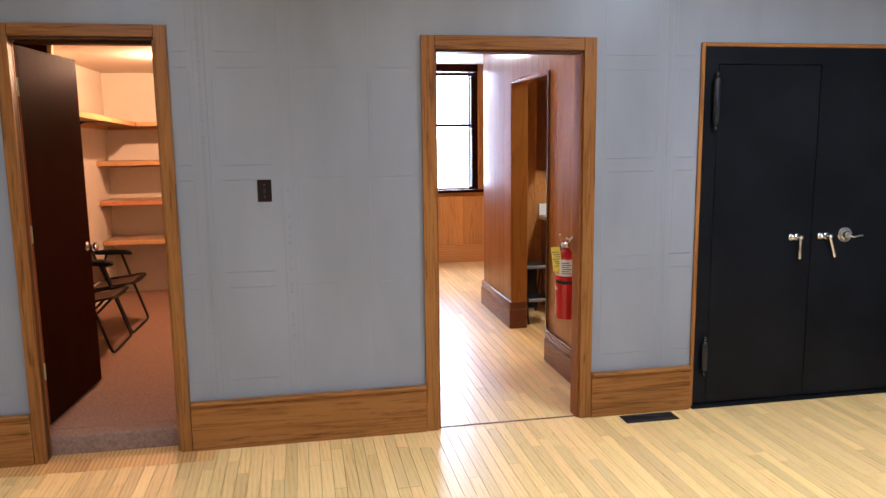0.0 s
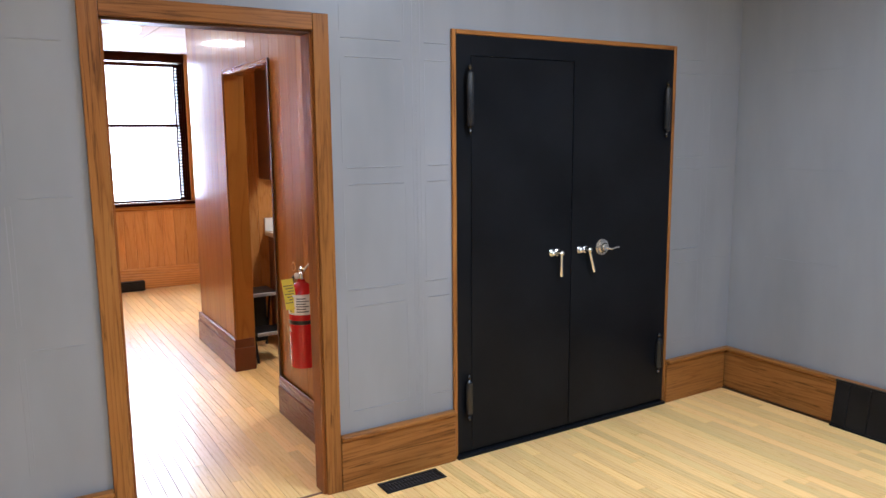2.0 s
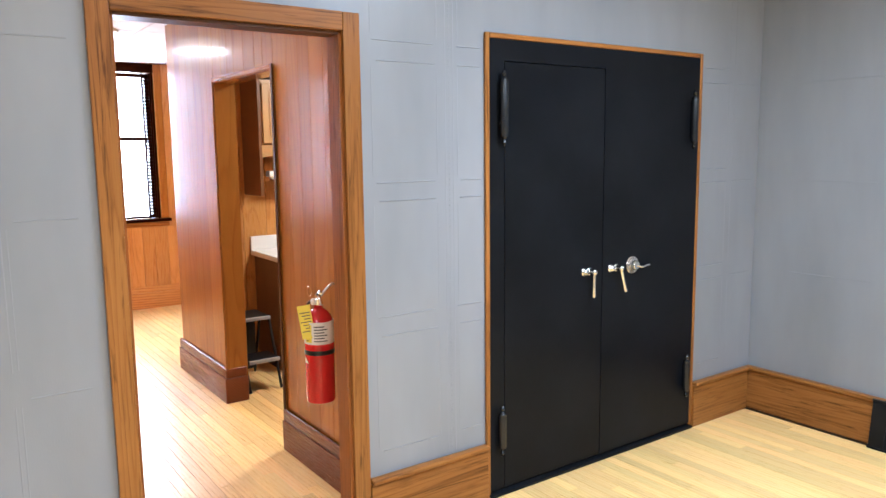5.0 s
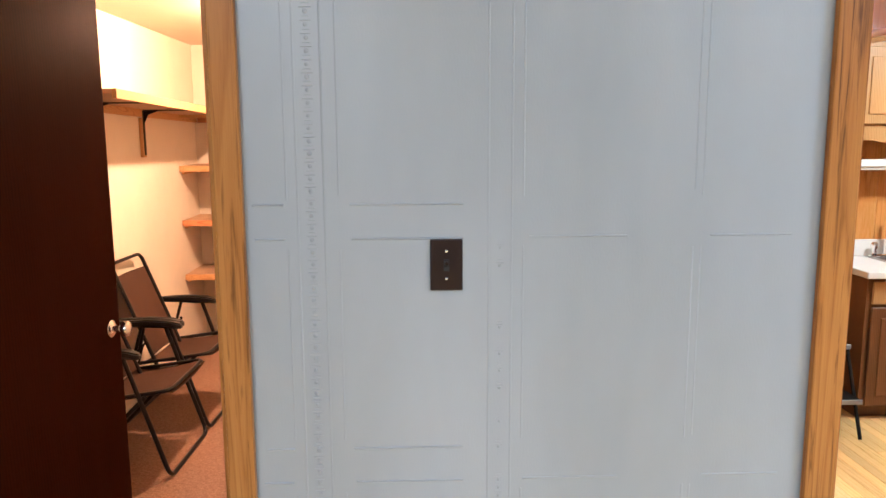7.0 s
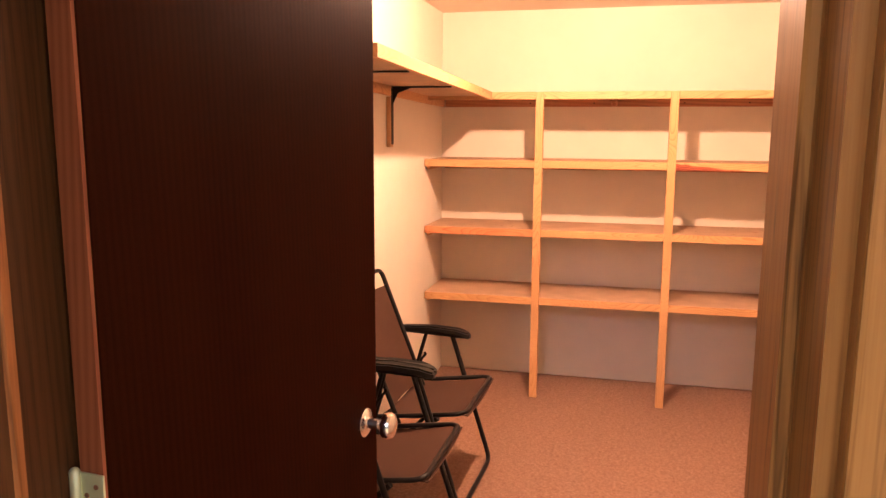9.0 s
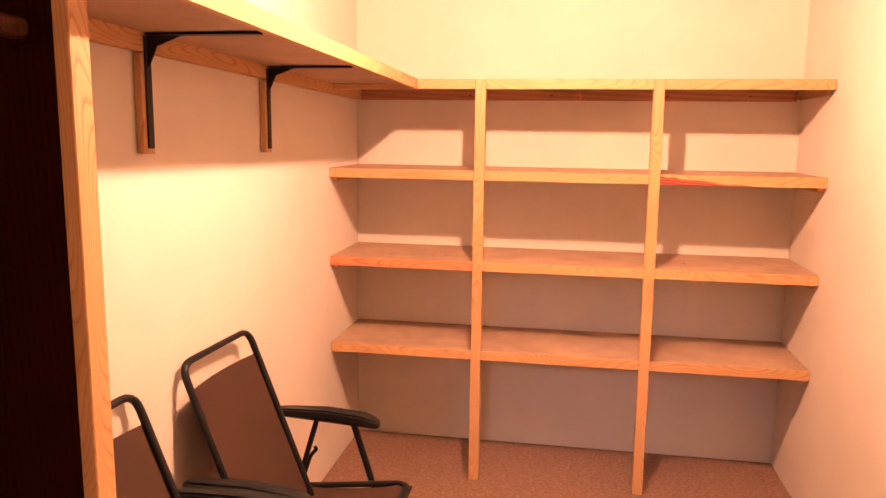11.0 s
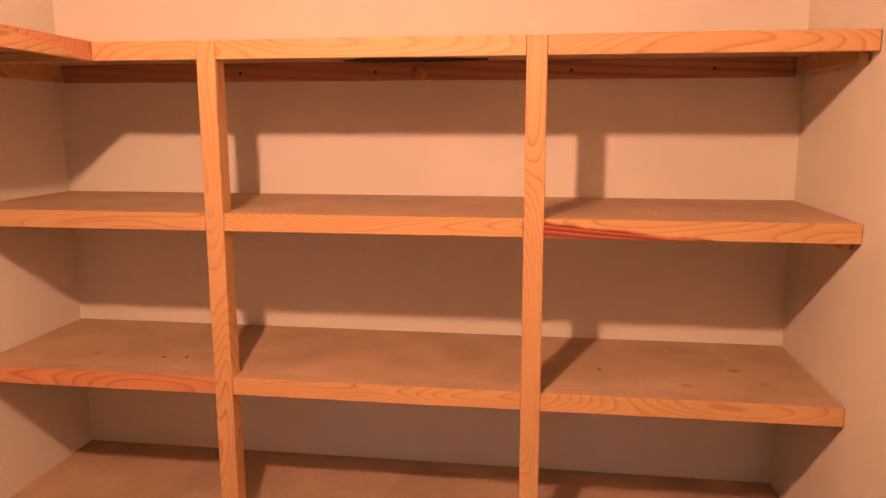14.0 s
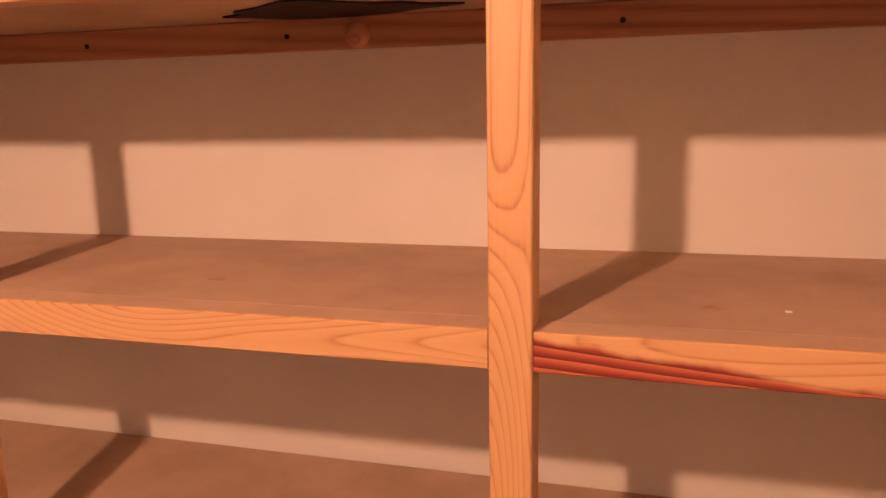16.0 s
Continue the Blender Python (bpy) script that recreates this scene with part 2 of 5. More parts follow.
def heart_pine():
    """Pale pine with a wedge of dark red heartwood that runs out along the board."""
    m = wood("pine_with_heartwood", "x", rough=0.5, grain=1.0, run=6.0, tone=0.0, contrast=1.8, line=0.62, figure=34.0, across=9.0, along=1.6, **PINE)
    nt = m.node_tree
    L = nt.links
    b = nt.nodes["Principled BSDF"]
    pale = b.inputs["Base Color"].links[0].from_socket
    tc = nt.nodes.new("ShaderNodeTexCoord")
    mp = nt.nodes.new("ShaderNodeMapping")
    mp.inputs["Rotation"].default_value = (0, radians(-22), 0)
    mp.inputs["Scale"].default_value = (7, 7, 34)
    L.new(tc.outputs["Object"], mp.inputs["Vector"])
    wv = node(nt, "ShaderNodeTexWave", Scale=1.0, Distortion=5.5, Detail=2.0, Detail_Scale=0.5)
    wv.bands_direction, wv.wave_profile = "Z", "SAW"
    L.new(mp.outputs[0], wv.inputs["Vector"])
    red = ramp(nt, [(0.05, (0.11, 0.010, 0.004)), (0.45, (0.24, 0.036, 0.010)), (0.95, (0.46, 0.125, 0.036))])
    L.new(wv.outputs["Fac"], red.inputs[0])
    sep = nt.nodes.new("ShaderNodeSeparateXYZ")
    L.new(tc.outputs["Object"], sep.inputs[0])
    ns = node(nt, "ShaderNodeTexNoise", Scale=22.0, Detail=3.0)
    L.new(tc.outputs["Object"], ns.inputs["Vector"])

    def calc(op, a, v):
        n = nt.nodes.new("ShaderNodeMath")
        n.operation = op
        for i, q in enumerate((a, v)):
            if isinstance(q, (int, float)):
                n.inputs[i].default_value = q
            else:
                L.new(q, n.inputs[i])
        return n.outputs[0]

    edge = calc("SUBTRACT", 1.357, calc("MULTIPLY", sep.outputs[0], 0.092))
    gap = calc("ADD", calc("SUBTRACT", edge, sep.outputs[2]), calc("MULTIPLY", calc("SUBTRACT", ns.outputs[0], 0.5), 0.016))
    mask = node(nt, "ShaderNodeMapRange", From_Min=-0.002, From_Max=0.004)
    L.new(gap, mask.inputs["Value"])
    mx = nt.nodes.new("ShaderNodeMix")
    mx.data_type = "RGBA"
    L.new(mask.outputs[0], mx.inputs[0])
    L.new(pale, mx.inputs[6])
    L.new(red.outputs[0], mx.inputs[7])
    L.new(mx.outputs[2], b.inputs["Base Color"])
    return m


heart = heart_pine()
cleat_wood = wood("dark_cleat_pine", "x", (0.42, 0.19, 0.075), (0.34, 0.14, 0.05), (0.18, 0.06, 0.02), rough=0.55, grain=0.55, tone=0.05, contrast=1.2, knots=0.3)
CEDAR = dict(light=(0.39, 0.158, 0.022), mid=(0.31, 0.113, 0.0135), dark=(0.18, 0.050, 0.006))
panel_z = wood("varnished_panelling", "z", rough=0.40, grain=0.3, tone=0.14, contrast=0.8, coat=0.55, knots=0.3, line=0.35, figure=8.0, across=6.0, along=0.6, **CEDAR)
panel_x = wood("varnished_boards_along_x", "x", rough=0.22, grain=0.4, tone=0.1, coat=0.5, **CEDAR)
panel_y = wood("varnished_boards_along_y", "y", rough=0.22, grain=0.4, tone=0.1, coat=0.5, **CEDAR)
HONEY = dict(light=(0.62, 0.31, 0.085), mid=(0.54, 0.24, 0.06), dark=(0.32, 0.12, 0.028))
honey_z = wood("honey_panelling", "z", rough=0.25, grain=0.35, tone=0.13, coat=0.4, knots=0.5, line=0.4, figure=9.0, across=7.0, along=0.7, **HONEY)
honey_x = wood("honey_boards_along_x", "x", rough=0.25, grain=0.4, tone=0.08, coat=0.4, **HONEY)
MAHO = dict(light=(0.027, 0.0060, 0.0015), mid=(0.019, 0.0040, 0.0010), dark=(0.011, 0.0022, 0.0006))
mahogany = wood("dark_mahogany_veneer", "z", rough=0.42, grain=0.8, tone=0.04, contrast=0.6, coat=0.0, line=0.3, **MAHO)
mahogany_base_y = wood("dark_mahogany_base", "y", (0.17, 0.048, 0.018), (0.13, 0.034, 0.012), (0.07, 0.016, 0.006), rough=0.25, grain=0.6, tone=0.05, coat=0.4)
door_edge = wood("reddish_door_edge", "z", (0.30, 0.095, 0.034), (0.24, 0.068, 0.024), (0.15, 0.04, 0.014), rough=0.5, tone=0.03)
MAPLE = dict(light=(0.95, 0.66, 0.28), mid=(0.89, 0.57, 0.205), dark=(0.60, 0.31, 0.090))
maple = wood("maple_strip", "y", rough=0.27, grain=0.45, hue=0.004, tone=0.13, contrast=0.7, coat=0.12, line=0.3, **MAPLE)
maple_rest = wood("maple_strip_far", "y", rough=0.27, grain=0.45, hue=0.004, tone=0.13, contrast=0.7, coat=0.12, line=0.3, per="island", **MAPLE)
maple_border = wood("worn_border_strip", "y", (0.74, 0.43, 0.15), (0.60, 0.30, 0.085), (0.26, 0.095, 0.025), rough=0.36, grain=0.5, tone=0.22, contrast=0.9)
cabinet_wood = wood("cabinet_pine", "z", (0.52, 0.31, 0.12), (0.44, 0.24, 0.08), (0.25, 0.11, 0.03), rough=0.35, grain=1.2, tone=0.08, coat=0.2, knots=0.5)
cabinet_dark = wood("cabinet_side_dark", "z", (0.20, 0.085, 0.03), (0.15, 0.06, 0.02), (0.08, 0.028, 0.01), rough=0.35, grain=1.0, tone=0.05)
hardboard = paint("shelf_particle_board", (0.46, 0.312, 0.190), 0.62, fine=300, fine_bump=0.1, mottle=0.14, big=7.0)
grey_paint = paint("grey_satin_wall_paint", (0.244, 0.247, 0.260), 0.34, fine=240, fine_bump=0.25, mottle=0.12, big=2.2, stretch=(1, 1, 0.3))
white_paint = paint("cream_plaster_paint", (0.67, 0.615, 0.515), 0.7, fine=55, fine_bump=0.28, mottle=0.05, big=2.2)
ceiling_paint = paint("white_ceiling_paint", (0.78, 0.77, 0.74), 0.8, fine=90, fine_bump=0.2, mottle=0.04)
tile_white = paint("acoustic_tile", (0.74, 0.73, 0.70), 0.9, fine=130, fine_bump=0.6, mottle=0.06, big=6)
black_steel = paint("black_enamelled_steel", (0.0075, 0.008, 0.0095), 0.30, fine=120, fine_bump=0.07, mottle=0.3, big=2.5)
black_metal = paint("black_painted_metal", (0.009, 0.009, 0.0095), 0.4, fine=150, fine_bump=0.1, mottle=0.3, big=5)
black_plastic = paint("black_plastic", (0.012, 0.013, 0.013), 0.32, fine=300, fine_bump=0.08, mottle=0.2)
brown_plastic = paint("dark_brown_plastic", (0.014, 0.006, 0.005), 0.28, fine=200, fine_bump=0.02, mottle=0.1)
chrome = paint("polished_chrome", (0.80, 0.79, 0.77), 0.16, fine=50, fine_bump=0.02, mottle=0.03, metallic=1.0)
brass = paint("dull_brass", (0.62, 0.60, 0.34), 0.42, fine=90, fine_bump=0.06, mottle=0.15, metallic=0.55)
hinge_metal = paint("black_gloss_metal", (0.011, 0.011, 0.012), 0.24, fine=120, fine_bump=0.05, mottle=0.2, big=8)
red_paint = paint("red_gloss_enamel", (0.52, 0.012, 0.012), 0.22, fine=60, fine_bump=0.02, mottle=0.06)
label_white = paint("label_white", (0.78, 0.77, 0.72), 0.5, fine=90, fine_bump=0.03, mottle=0.04)
label_yellow = paint("tag_yellow", (0.80, 0.66, 0.06), 0.5, fine=90, fine_bump=0.03, mottle=0.05)
ink = paint("printing_ink", (0.07, 0.07, 0.08), 0.6, fine=90, fine_bump=0.02, mottle=0.1)
sling = paint("brown_sling_fabric", (0.052, 0.026, 0.016), 0.75, fine=700, fine_bump=0.5, mottle=0.10, big=9)
counter_white = paint("white_laminate", (0.80, 0.78, 0.74), 0.3, fine=80, fine_bump=0.02, mottle=0.03)
steel = paint("brushed_steel", (0.62, 0.62, 0.62), 0.3, fine=90, fine_bump=0.04, mottle=0.06, metallic=1.0)
dark_spots = paint("dark_brown_spots", (0.020, 0.011, 0.007), 0.45, fine=60, fine_bump=0.4, mottle=0.4, big=30)
smudge_paint = paint("grey_brown_scuff", (0.39, 0.225, 0.108), 0.7, fine=200, fine_bump=0.2, mottle=0.2, big=40)
plaster_dark = paint("plain_far_wall", (0.5, 0.45, 0.38), 0.8)
for m_ in (black_steel, mahogany, sling, hardboard, brown_plastic, black_metal):
    dull(m_, 0.22)
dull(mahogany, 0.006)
dull(panel_z, 0.12)
for m_ in (oak_x, oak_y, oak_z):
    dull(m_, 0.15)
for m_ in (jamb_z, jamb_x, jamb_mid, door_edge, mahogany_base_y):
    dull(m_, 0.12)
dull(black_steel, 0.10)
dull(dark_spots, 0.1)
carpet = carpet_material()
glow_day = emitter("overcast_daylight", (0.93, 0.97, 1.0), 8.0)
glow_lamp = emitter("lamp_diffuser", (1.0, 0.93, 0.8), 1.8)
glow_tube = emitter("fluorescent_diffuser", (1.0, 0.98, 0.95), 3.0)
glow_bulb = emitter("warm_bulb", (1.0, 0.7, 0.4), 12.0)
glass = glass_material()

# ---- mesh helpers ----


def box(bm, x0, x1, y0, y1, z0, z1, bevel=0.0, seg=1):
    r = bmesh.ops.create_cube(bm, size=1.0)
    vs = r["verts"]
    bmesh.ops.scale(bm, vec=(abs(x1 - x0), abs(y1 - y0), abs(z1 - z0)), verts=vs)
    bmesh.ops.translate(bm, vec=((x0 + x1) / 2, (y0 + y1) / 2, (z0 + z1) / 2), verts=vs)
    if bevel:
        es = list({e for v in vs for e in v.link_edges})
        bmesh.ops.bevel(bm, geom=es, offset=bevel, segments=seg, affect="EDGES", profile=0.6)
    return bm


def lathe(bm, profile, m, n=20):
    """Turns (radius, height) pairs about the local z axis."""
    rings = []
    for r, h in profile:
        if r < 1e-5:
            rings.append([bm.verts.new(m @ Vector((0, 0, h)))])
        else:
            rings.append([bm.verts.new(m @ Vector((r * math.cos(2 * math.pi * i / n), r * math.sin(2 * math.pi * i / n), h))) for i in range(n)])
    for a, b in zip(rings, rings[1:]):
        for i in range(n):
            j = (i + 1) % n
            if len(a) == 1 and len(b) == 1:
                continue
            if len(a) == 1:
                bm.faces.new((a[0], b[j], b[i]))
            elif len(b) == 1:
                bm.faces.new((a[i], a[j], b[0]))
            else:
                bm.faces.new((a[i], a[j], b[j], b[i]))
    for ring, flip in ((rings[0], True), (rings[-1], False)):
        if len(ring) > 2:
            bm.faces.new(ring[::-1] if flip else ring)
    return bm


def fillet(pts, r, n=5):
    """A line through the points with its corners rounded."""
    out = [Vector(pts[0])]
    for p, q, s in zip(pts, pts[1:], pts[2:]):
        p, q, s = Vector(p), Vector(q), Vector(s)
        k = min(r, (p - q).length * 0.45, (s - q).length * 0.45)
        a, b = q + (p - q).normalized() * k, q + (s - q).normalized() * k
        for i in range(n + 1):
            u = i / n
            out.append(a * (1 - u) ** 2 + q * 2 * u * (1 - u) + b * u ** 2)
    out.append(Vector(pts[-1]))
    return out


def tube(bm, pts, r, n=8, flat=1.0):
    pts = [Vector(p) for p in pts]
    rings, up = [], None
    for i, p in enumerate(pts):
        d = (pts[min(i + 1, len(pts) - 1)] - pts[max(i - 1, 0)]).normalized()
        if up is None:
            up = d.cross(Vector((0, 0, 1)))
            up = up.normalized() if up.length > 0.05 else Vector((0, 1, 0))
        else:
            up = last.rotation_difference(d) @ up
        last = d.copy()
        up = (up - d * up.dot(d)).normalized()
        side = d.cross(up)
        rings.append([bm.verts.new(p + up * (r * math.cos(2 * math.pi * k / n)) + side * (r * flat * math.sin(2 * math.pi * k / n))) for k in range(n)])
    for a, b in zip(rings, rings[1:]):
        for k in range(n):
            j = (k + 1) % n
            bm.faces.new((a[k], a[j], b[j], b[k]))
    bm.faces.new(rings[0][::-1])
    bm.faces.new(rings[-1])
    return bm


def prism(bm, outline, axis, a, b):
    """Draws a closed outline, given in the two other axes, out from a to b along the axis."""
    def put(u, v, w):
        return {"x": (w, u, v), "y": (u, w, v), "z": (u, v, w)}[axis]
    lo = [bm.verts.new(put(u, v, a)) for u, v in outline]
    hi = [bm.verts.new(put(u, v, b)) for u, v in outline]
    n = len(outline)
    for i in range(n):
        j = (i + 1) % n
        bm.faces.new((lo[i], lo[j], hi[j], hi[i]))
    bm.faces.new(lo[::-1])
    bm.faces.new(hi)
    bmesh.ops.recalc_face_normals(bm, faces=bm.faces[:])
    return bm


def solid(name, bm, material, smooth=False):
    me = bpy.data.meshes.new(name)
    bmesh.ops.recalc_face_normals(bm, faces=bm.faces[:])
    bm.to_mesh(me)
    bm.free()
    if smooth:
        for p in me.polygons:
            p.use_smooth = True
        me.set_sharp_from_angle(angle=radians(40))
    me.materials.append(material)
    return new(name, me)


def part(name, bm, material, parent, label="", smooth=False):
    ob = solid(name, bm, material, smooth)
    ob.parent = parent
    if parent.type == "EMPTY":
        ob.matrix_parent_inverse = parent.matrix_world.inverted()
    if label:
        ob["label"] = label
    return ob


def bx(*a, **k):
    return box(bmesh.new(), *a, **k)


def thing(name, place, label, category, group=""):
    ob = new(name)
    ob.location = place
    ob.empty_display_size = 0.1
    ob.matrix_world = Matrix.Translation(place)
    return tagged(ob, label, category, group)


def structure(name, bm, material, label, category="", smooth=False):
    return tagged(solid(name, bm, material, smooth), label, category or name.split("_")[0], kind="structure")

# ---- large structure ----
WALL = 3.86       # room face of the long wall
BACK = 4.05       # its other face, in the closet
BACKH = 3.948     # and in the hall
XR = 4.265        # right wall of the room
XL, YN = -3.4, -3.2
# closet
CX0, CX1, CY1, CZ0, CZ1 = -1.86, 0.07, 7.80, 0.10, 2.25
# hall with the window
HX0, HX1, HY1, HZ1 = 0.25, 4.9, 9.28, 2.50
PX, PT = 1.69, 0.12   # panelled partition, and its thickness
NY = 6.73             # back wall of the kitchenette

# openings in the long wall: x0, x1, top
OPENINGS = [(-1.432, -0.655, 2.105), (0.676, 1.515, 2.055), (2.195, 3.685, 2.085)]
bm = bmesh.new()
x = XL
for a, b, top in OPENINGS:
    box(bm, x, a, WALL, BACK if a < 1 else BACKH, 0, ROOM_H)
    box(bm, a, b, WALL, BACK if a < 0 else BACKH, top, ROOM_H)
    x = b
box(bm, x, HX1, WALL, BACKH, 0, ROOM_H)
box(bm, -1.432, -1.373, WALL, WALL + 0.064, 0, 2.105)
wall_long = structure("wall_north", bm, grey_paint, "grey painted wall of embossed panels with beaded strips", "wall")
wall_right = structure("wall_east", bx(XR, XR + 0.15, YN - 0.15, WALL - 0.001, 0, ROOM_H), grey_paint, "plain grey painted wall", "wall")
structure("wall_west", bx(XL - 0.15, XL, YN - 0.15, WALL - 0.001, 0, ROOM_H), grey_paint, "plain grey painted wall", "wall")
structure("wall_south", bx(XL, XR, YN - 0.15, YN, 0, ROOM_H), grey_paint, "plain grey painted wall", "wall")
structure("ceiling", bx(XL - 0.15, XR + 0.15, YN - 0.15, BACK, ROOM_H, ROOM_H + 0.1), ceiling_paint, "white painted ceiling", "ceiling")
structure("floor_slab", bx(-3.6, 5.1, -3.4, 9.6, -0.12, -0.014), plaster_dark, "dark floor base under the boards", "floor")

# closet shell
structure("closet_wall_west", bx(CX0 - 0.1, CX0, BACK, CY1 + 0.1, 0, 2.5), white_paint, "cream painted plaster closet wall", "wall")
structure("closet_wall_east", bx(CX1, CX1 + 0.1, BACK, CY1 + 0.1, 0, 2.5), white_paint, "cream painted plaster closet wall", "wall")
structure("closet_wall_north", bx(CX0, CX1, CY1, CY1 + 0.1, 0, 2.5), white_paint, "cream painted plaster closet wall behind shelves", "wall")
bm = bmesh.new()
box(bm, CX0, -1.432, BACK, BACK + 0.012, CZ0, CZ1)
box(bm, -0.64, CX1, BACK, BACK + 0.012, CZ0, CZ1)
box(bm, -1.432, -0.64, BACK, BACK + 0.012, 2.11, CZ1)
structure("closet_wall_south", bm, white_paint, "cream painted closet wall round the door", "wall")
structure("closet_ceiling", bx(CX0, CX1, BACK, CY1, CZ1, CZ1 + 0.08), white_paint, "cream painted closet ceiling", "ceiling")
bm = bmesh.new()
box(bm, CX0, CX1, BACK + 0.002, CY1, -0.01, CZ0)
box(bm, -1.388, -0.668, 3.935, BACK + 0.004, -0.01, CZ0, bevel=0.014, seg=3)
structure("closet_floor", bm, carpet, "raised closet floor and step with brown carpet", "carpet", smooth=True)

# hall and kitchenette shell
structure("hall_wall_west", bx(HX0 - 0.05, HX0, BACK, HY1 + 0.15, 0, 2.6), honey_z, "honey coloured wooden wall", "wall")
structure("hall_wall_east", bx(HX1, HX1 + 0.1, BACKH, HY1 + 0.15, 0, 2.6), honey_z, "honey coloured wooden wall", "wall")
bm = bmesh.new()
box(bm, HX0, 0.66, BACK, BACK + 0.012, 0, HZ1)
box(bm, 1.53, HX1, BACKH, BACKH + 0.012, 0, HZ1)
box(bm, 0.66, 1.53, BACKH, BACKH + 0.012, 2.06, HZ1)
structure("hall_wall_south", bm, honey_z, "honey coloured wooden wall round the doorway", "wall")
WX0, WX1, WZ0, WZ1 = 0.98, 2.215, 0.93, 2.40    # window opening
bm = bmesh.new()
box(bm, HX0, WX0, HY1, HY1 + 0.18, 0, 2.6)
box(bm, WX1, HX1, HY1, HY1 + 0.18, 0, 2.6)
box(bm, WX0, WX1, HY1, HY1 + 0.18, 0, WZ0)
box(bm, WX0, WX1, HY1, HY1 + 0.18, WZ1, 2.6)
hall_north = structure("hall_wall_north", bm, honey_z, "honey pine wall with a window above boarded wainscot", "wall")
OY0, OY1, OZ = 4.955, 5.88, 2.035     # opening in the partition
bm = bmesh.new()
box(bm, PX + 0.012, PX + PT - 0.012, BACKH + 0.012, OY0, 0, HZ1)
box(bm, PX + 0.012, PX + PT - 0.012, OY1, NY + PT, 0, HZ1)
box(bm, PX + 0.012, PX + PT - 0.012, OY0, OY1, OZ, HZ1)
partition = structure("partition_wall", bm, panel_y, "varnished reddish board partition with a kitchenette opening", "wall")
nook_north = structure("nook_wall_north", bx(PX + PT - 0.012, HX1, NY + 0.012, NY + PT - 0.012, 0, HZ1), honey_z, "knotty pine wall behind the kitchenette", "wall")
bm = bmesh.new()
box(bm, HX0, HX1, BACKH + 0.012, HY1, HZ1, HZ1 + 0.08)
for gx in np.arange(HX0 + 0.12, HX1, 0.61):
    for gy in np.arange(BACK + 0.1, HY1, 0.61):
        box(bm, gx + 0.013, min(gx + 0.597, HX1 - 0.01), gy + 0.013, min(gy + 0.597, HY1 - 0.01), HZ1 - 0.008, HZ1 + 0.004, bevel=0.005)
structure("hall_ceiling", bm, tile_white, "white acoustic tile ceiling in a metal grid", "ceiling")

# backdrop outside the window
structure("backdrop", bx(-2.5, 6.0, 11.2, 11.25, -1.0, 5.0), glow_day, "bright overcast daylight outside the window", "backdrop")


# ---- embossed relief of the long wall ----
def rib(name, x0, x1, z0, z1, proud, y=WALL):
    bm = bmesh.new()
    if x1 - x0 > z1 - z0:
        prism(bm, [(y + 0.001, z0), (y - proud, (z0 * 0.6 + z1 * 0.4)), (y - proud, (z0 * 0.3 + z1 * 0.7)), (y + 0.001, z1)], "x", x0, x1)
    else:
        c = (x0 + x1) / 2
        prism(bm, [(x0, y + 0.001), (c - 0.0012, y - proud), (c + 0.0012, y - proud), (x1, y + 0.001)], "z", z0, z1)
    return part(name, bm, grey_paint, wall_long)


COLS = [(-1.75, -1.47, 1), (-0.600, -0.535, 1), (-0.405, -0.160, 1), (-0.012, 0.200, 0), (0.380, 0.560, 0), (1.648, 1.926, 1), (2.052, 2.168, 1), (3.74, 3.95, 1), (4.02, 4.22, 0)]
for x0, x1, strong in COLS:
    levels = [1.476, 1.402, 0.930, 0.850, 0.362, 2.03, 1.952, 2.52] if strong else [1.404, 0.852, 1.955]
    for z in levels:
        j = random.uniform(-0.012, 0.012)
        rib("embossed_line", x0 + j, x1 + j * 0.5, z - 0.0035, z + 0.0035, 0.0025 if strong else 0.0016)
for vx in (-0.418, -0.025, 0.345, 0.362, 1.630, 1.940, 2.045, -0.528, -1.46, -1.76, 3.96, 4.01):
    for z0, z1 in ((0.37, 0.84), (0.94, 1.395), (1.485, 1.945), (2.04, 2.51)):
        rib("embossed_line", vx - 0.004, vx + 0.004, z0 + random.uniform(0, 0.02), z1 - random.uniform(0, 0.02), 0.0006)


def bead_strip(cx, k, z0, z1, fade):
    """A column of domed beads, each between a long and a short bar, in a shallow channel."""
    bm = bmesh.new()
    z = z0
    while z < z1:
        if random.random() > fade:
            q = k * random.uniform(0.82, 1.05)
            m = Matrix.Translation((cx + random.uniform(-0.0006, 0.0006), WALL + 0.0004, z)) @ pose(0, 0, 0, 90)
            lathe(bm, [(0.0056 * q, 0.0), (0.0047 * q, 0.0008 * q), (0.0030 * q, 0.0017 * q), (0, 0.0020 * q)], m, 10)
            prism_bar(bm, cx - 0.0118 * q, cx + 0.0118 * q, z + 0.0085 * k, 0.0023, 0.0014 * q)
            prism_bar(bm, cx - 0.0082 * q, cx + 0.0082 * q, z + 0.0165 * k, 0.0020, 0.0011 * q)
        z += 0.0262 * k
    ob = part("bead_strip", bm, grey_paint, wall_long, "embossed beaded strip painted grey")
    return tagged(ob, kind="stuff")


def prism_bar(bm, x0, x1, z, h, proud):
    vs = [[bm.verts.new((x, y, zz)) for y, zz in ((WALL + 0.001, z - h), (WALL - proud, z), (WALL + 0.001, z + h))] for x in (x0, x1)]
    a, b = vs
    bm.faces.new((a[0], b[0], b[1], a[1]))
    bm.faces.new((a[1], b[1], b[2], a[2]))
    bm.faces.new(a)
    bm.faces.new(b[::-1])


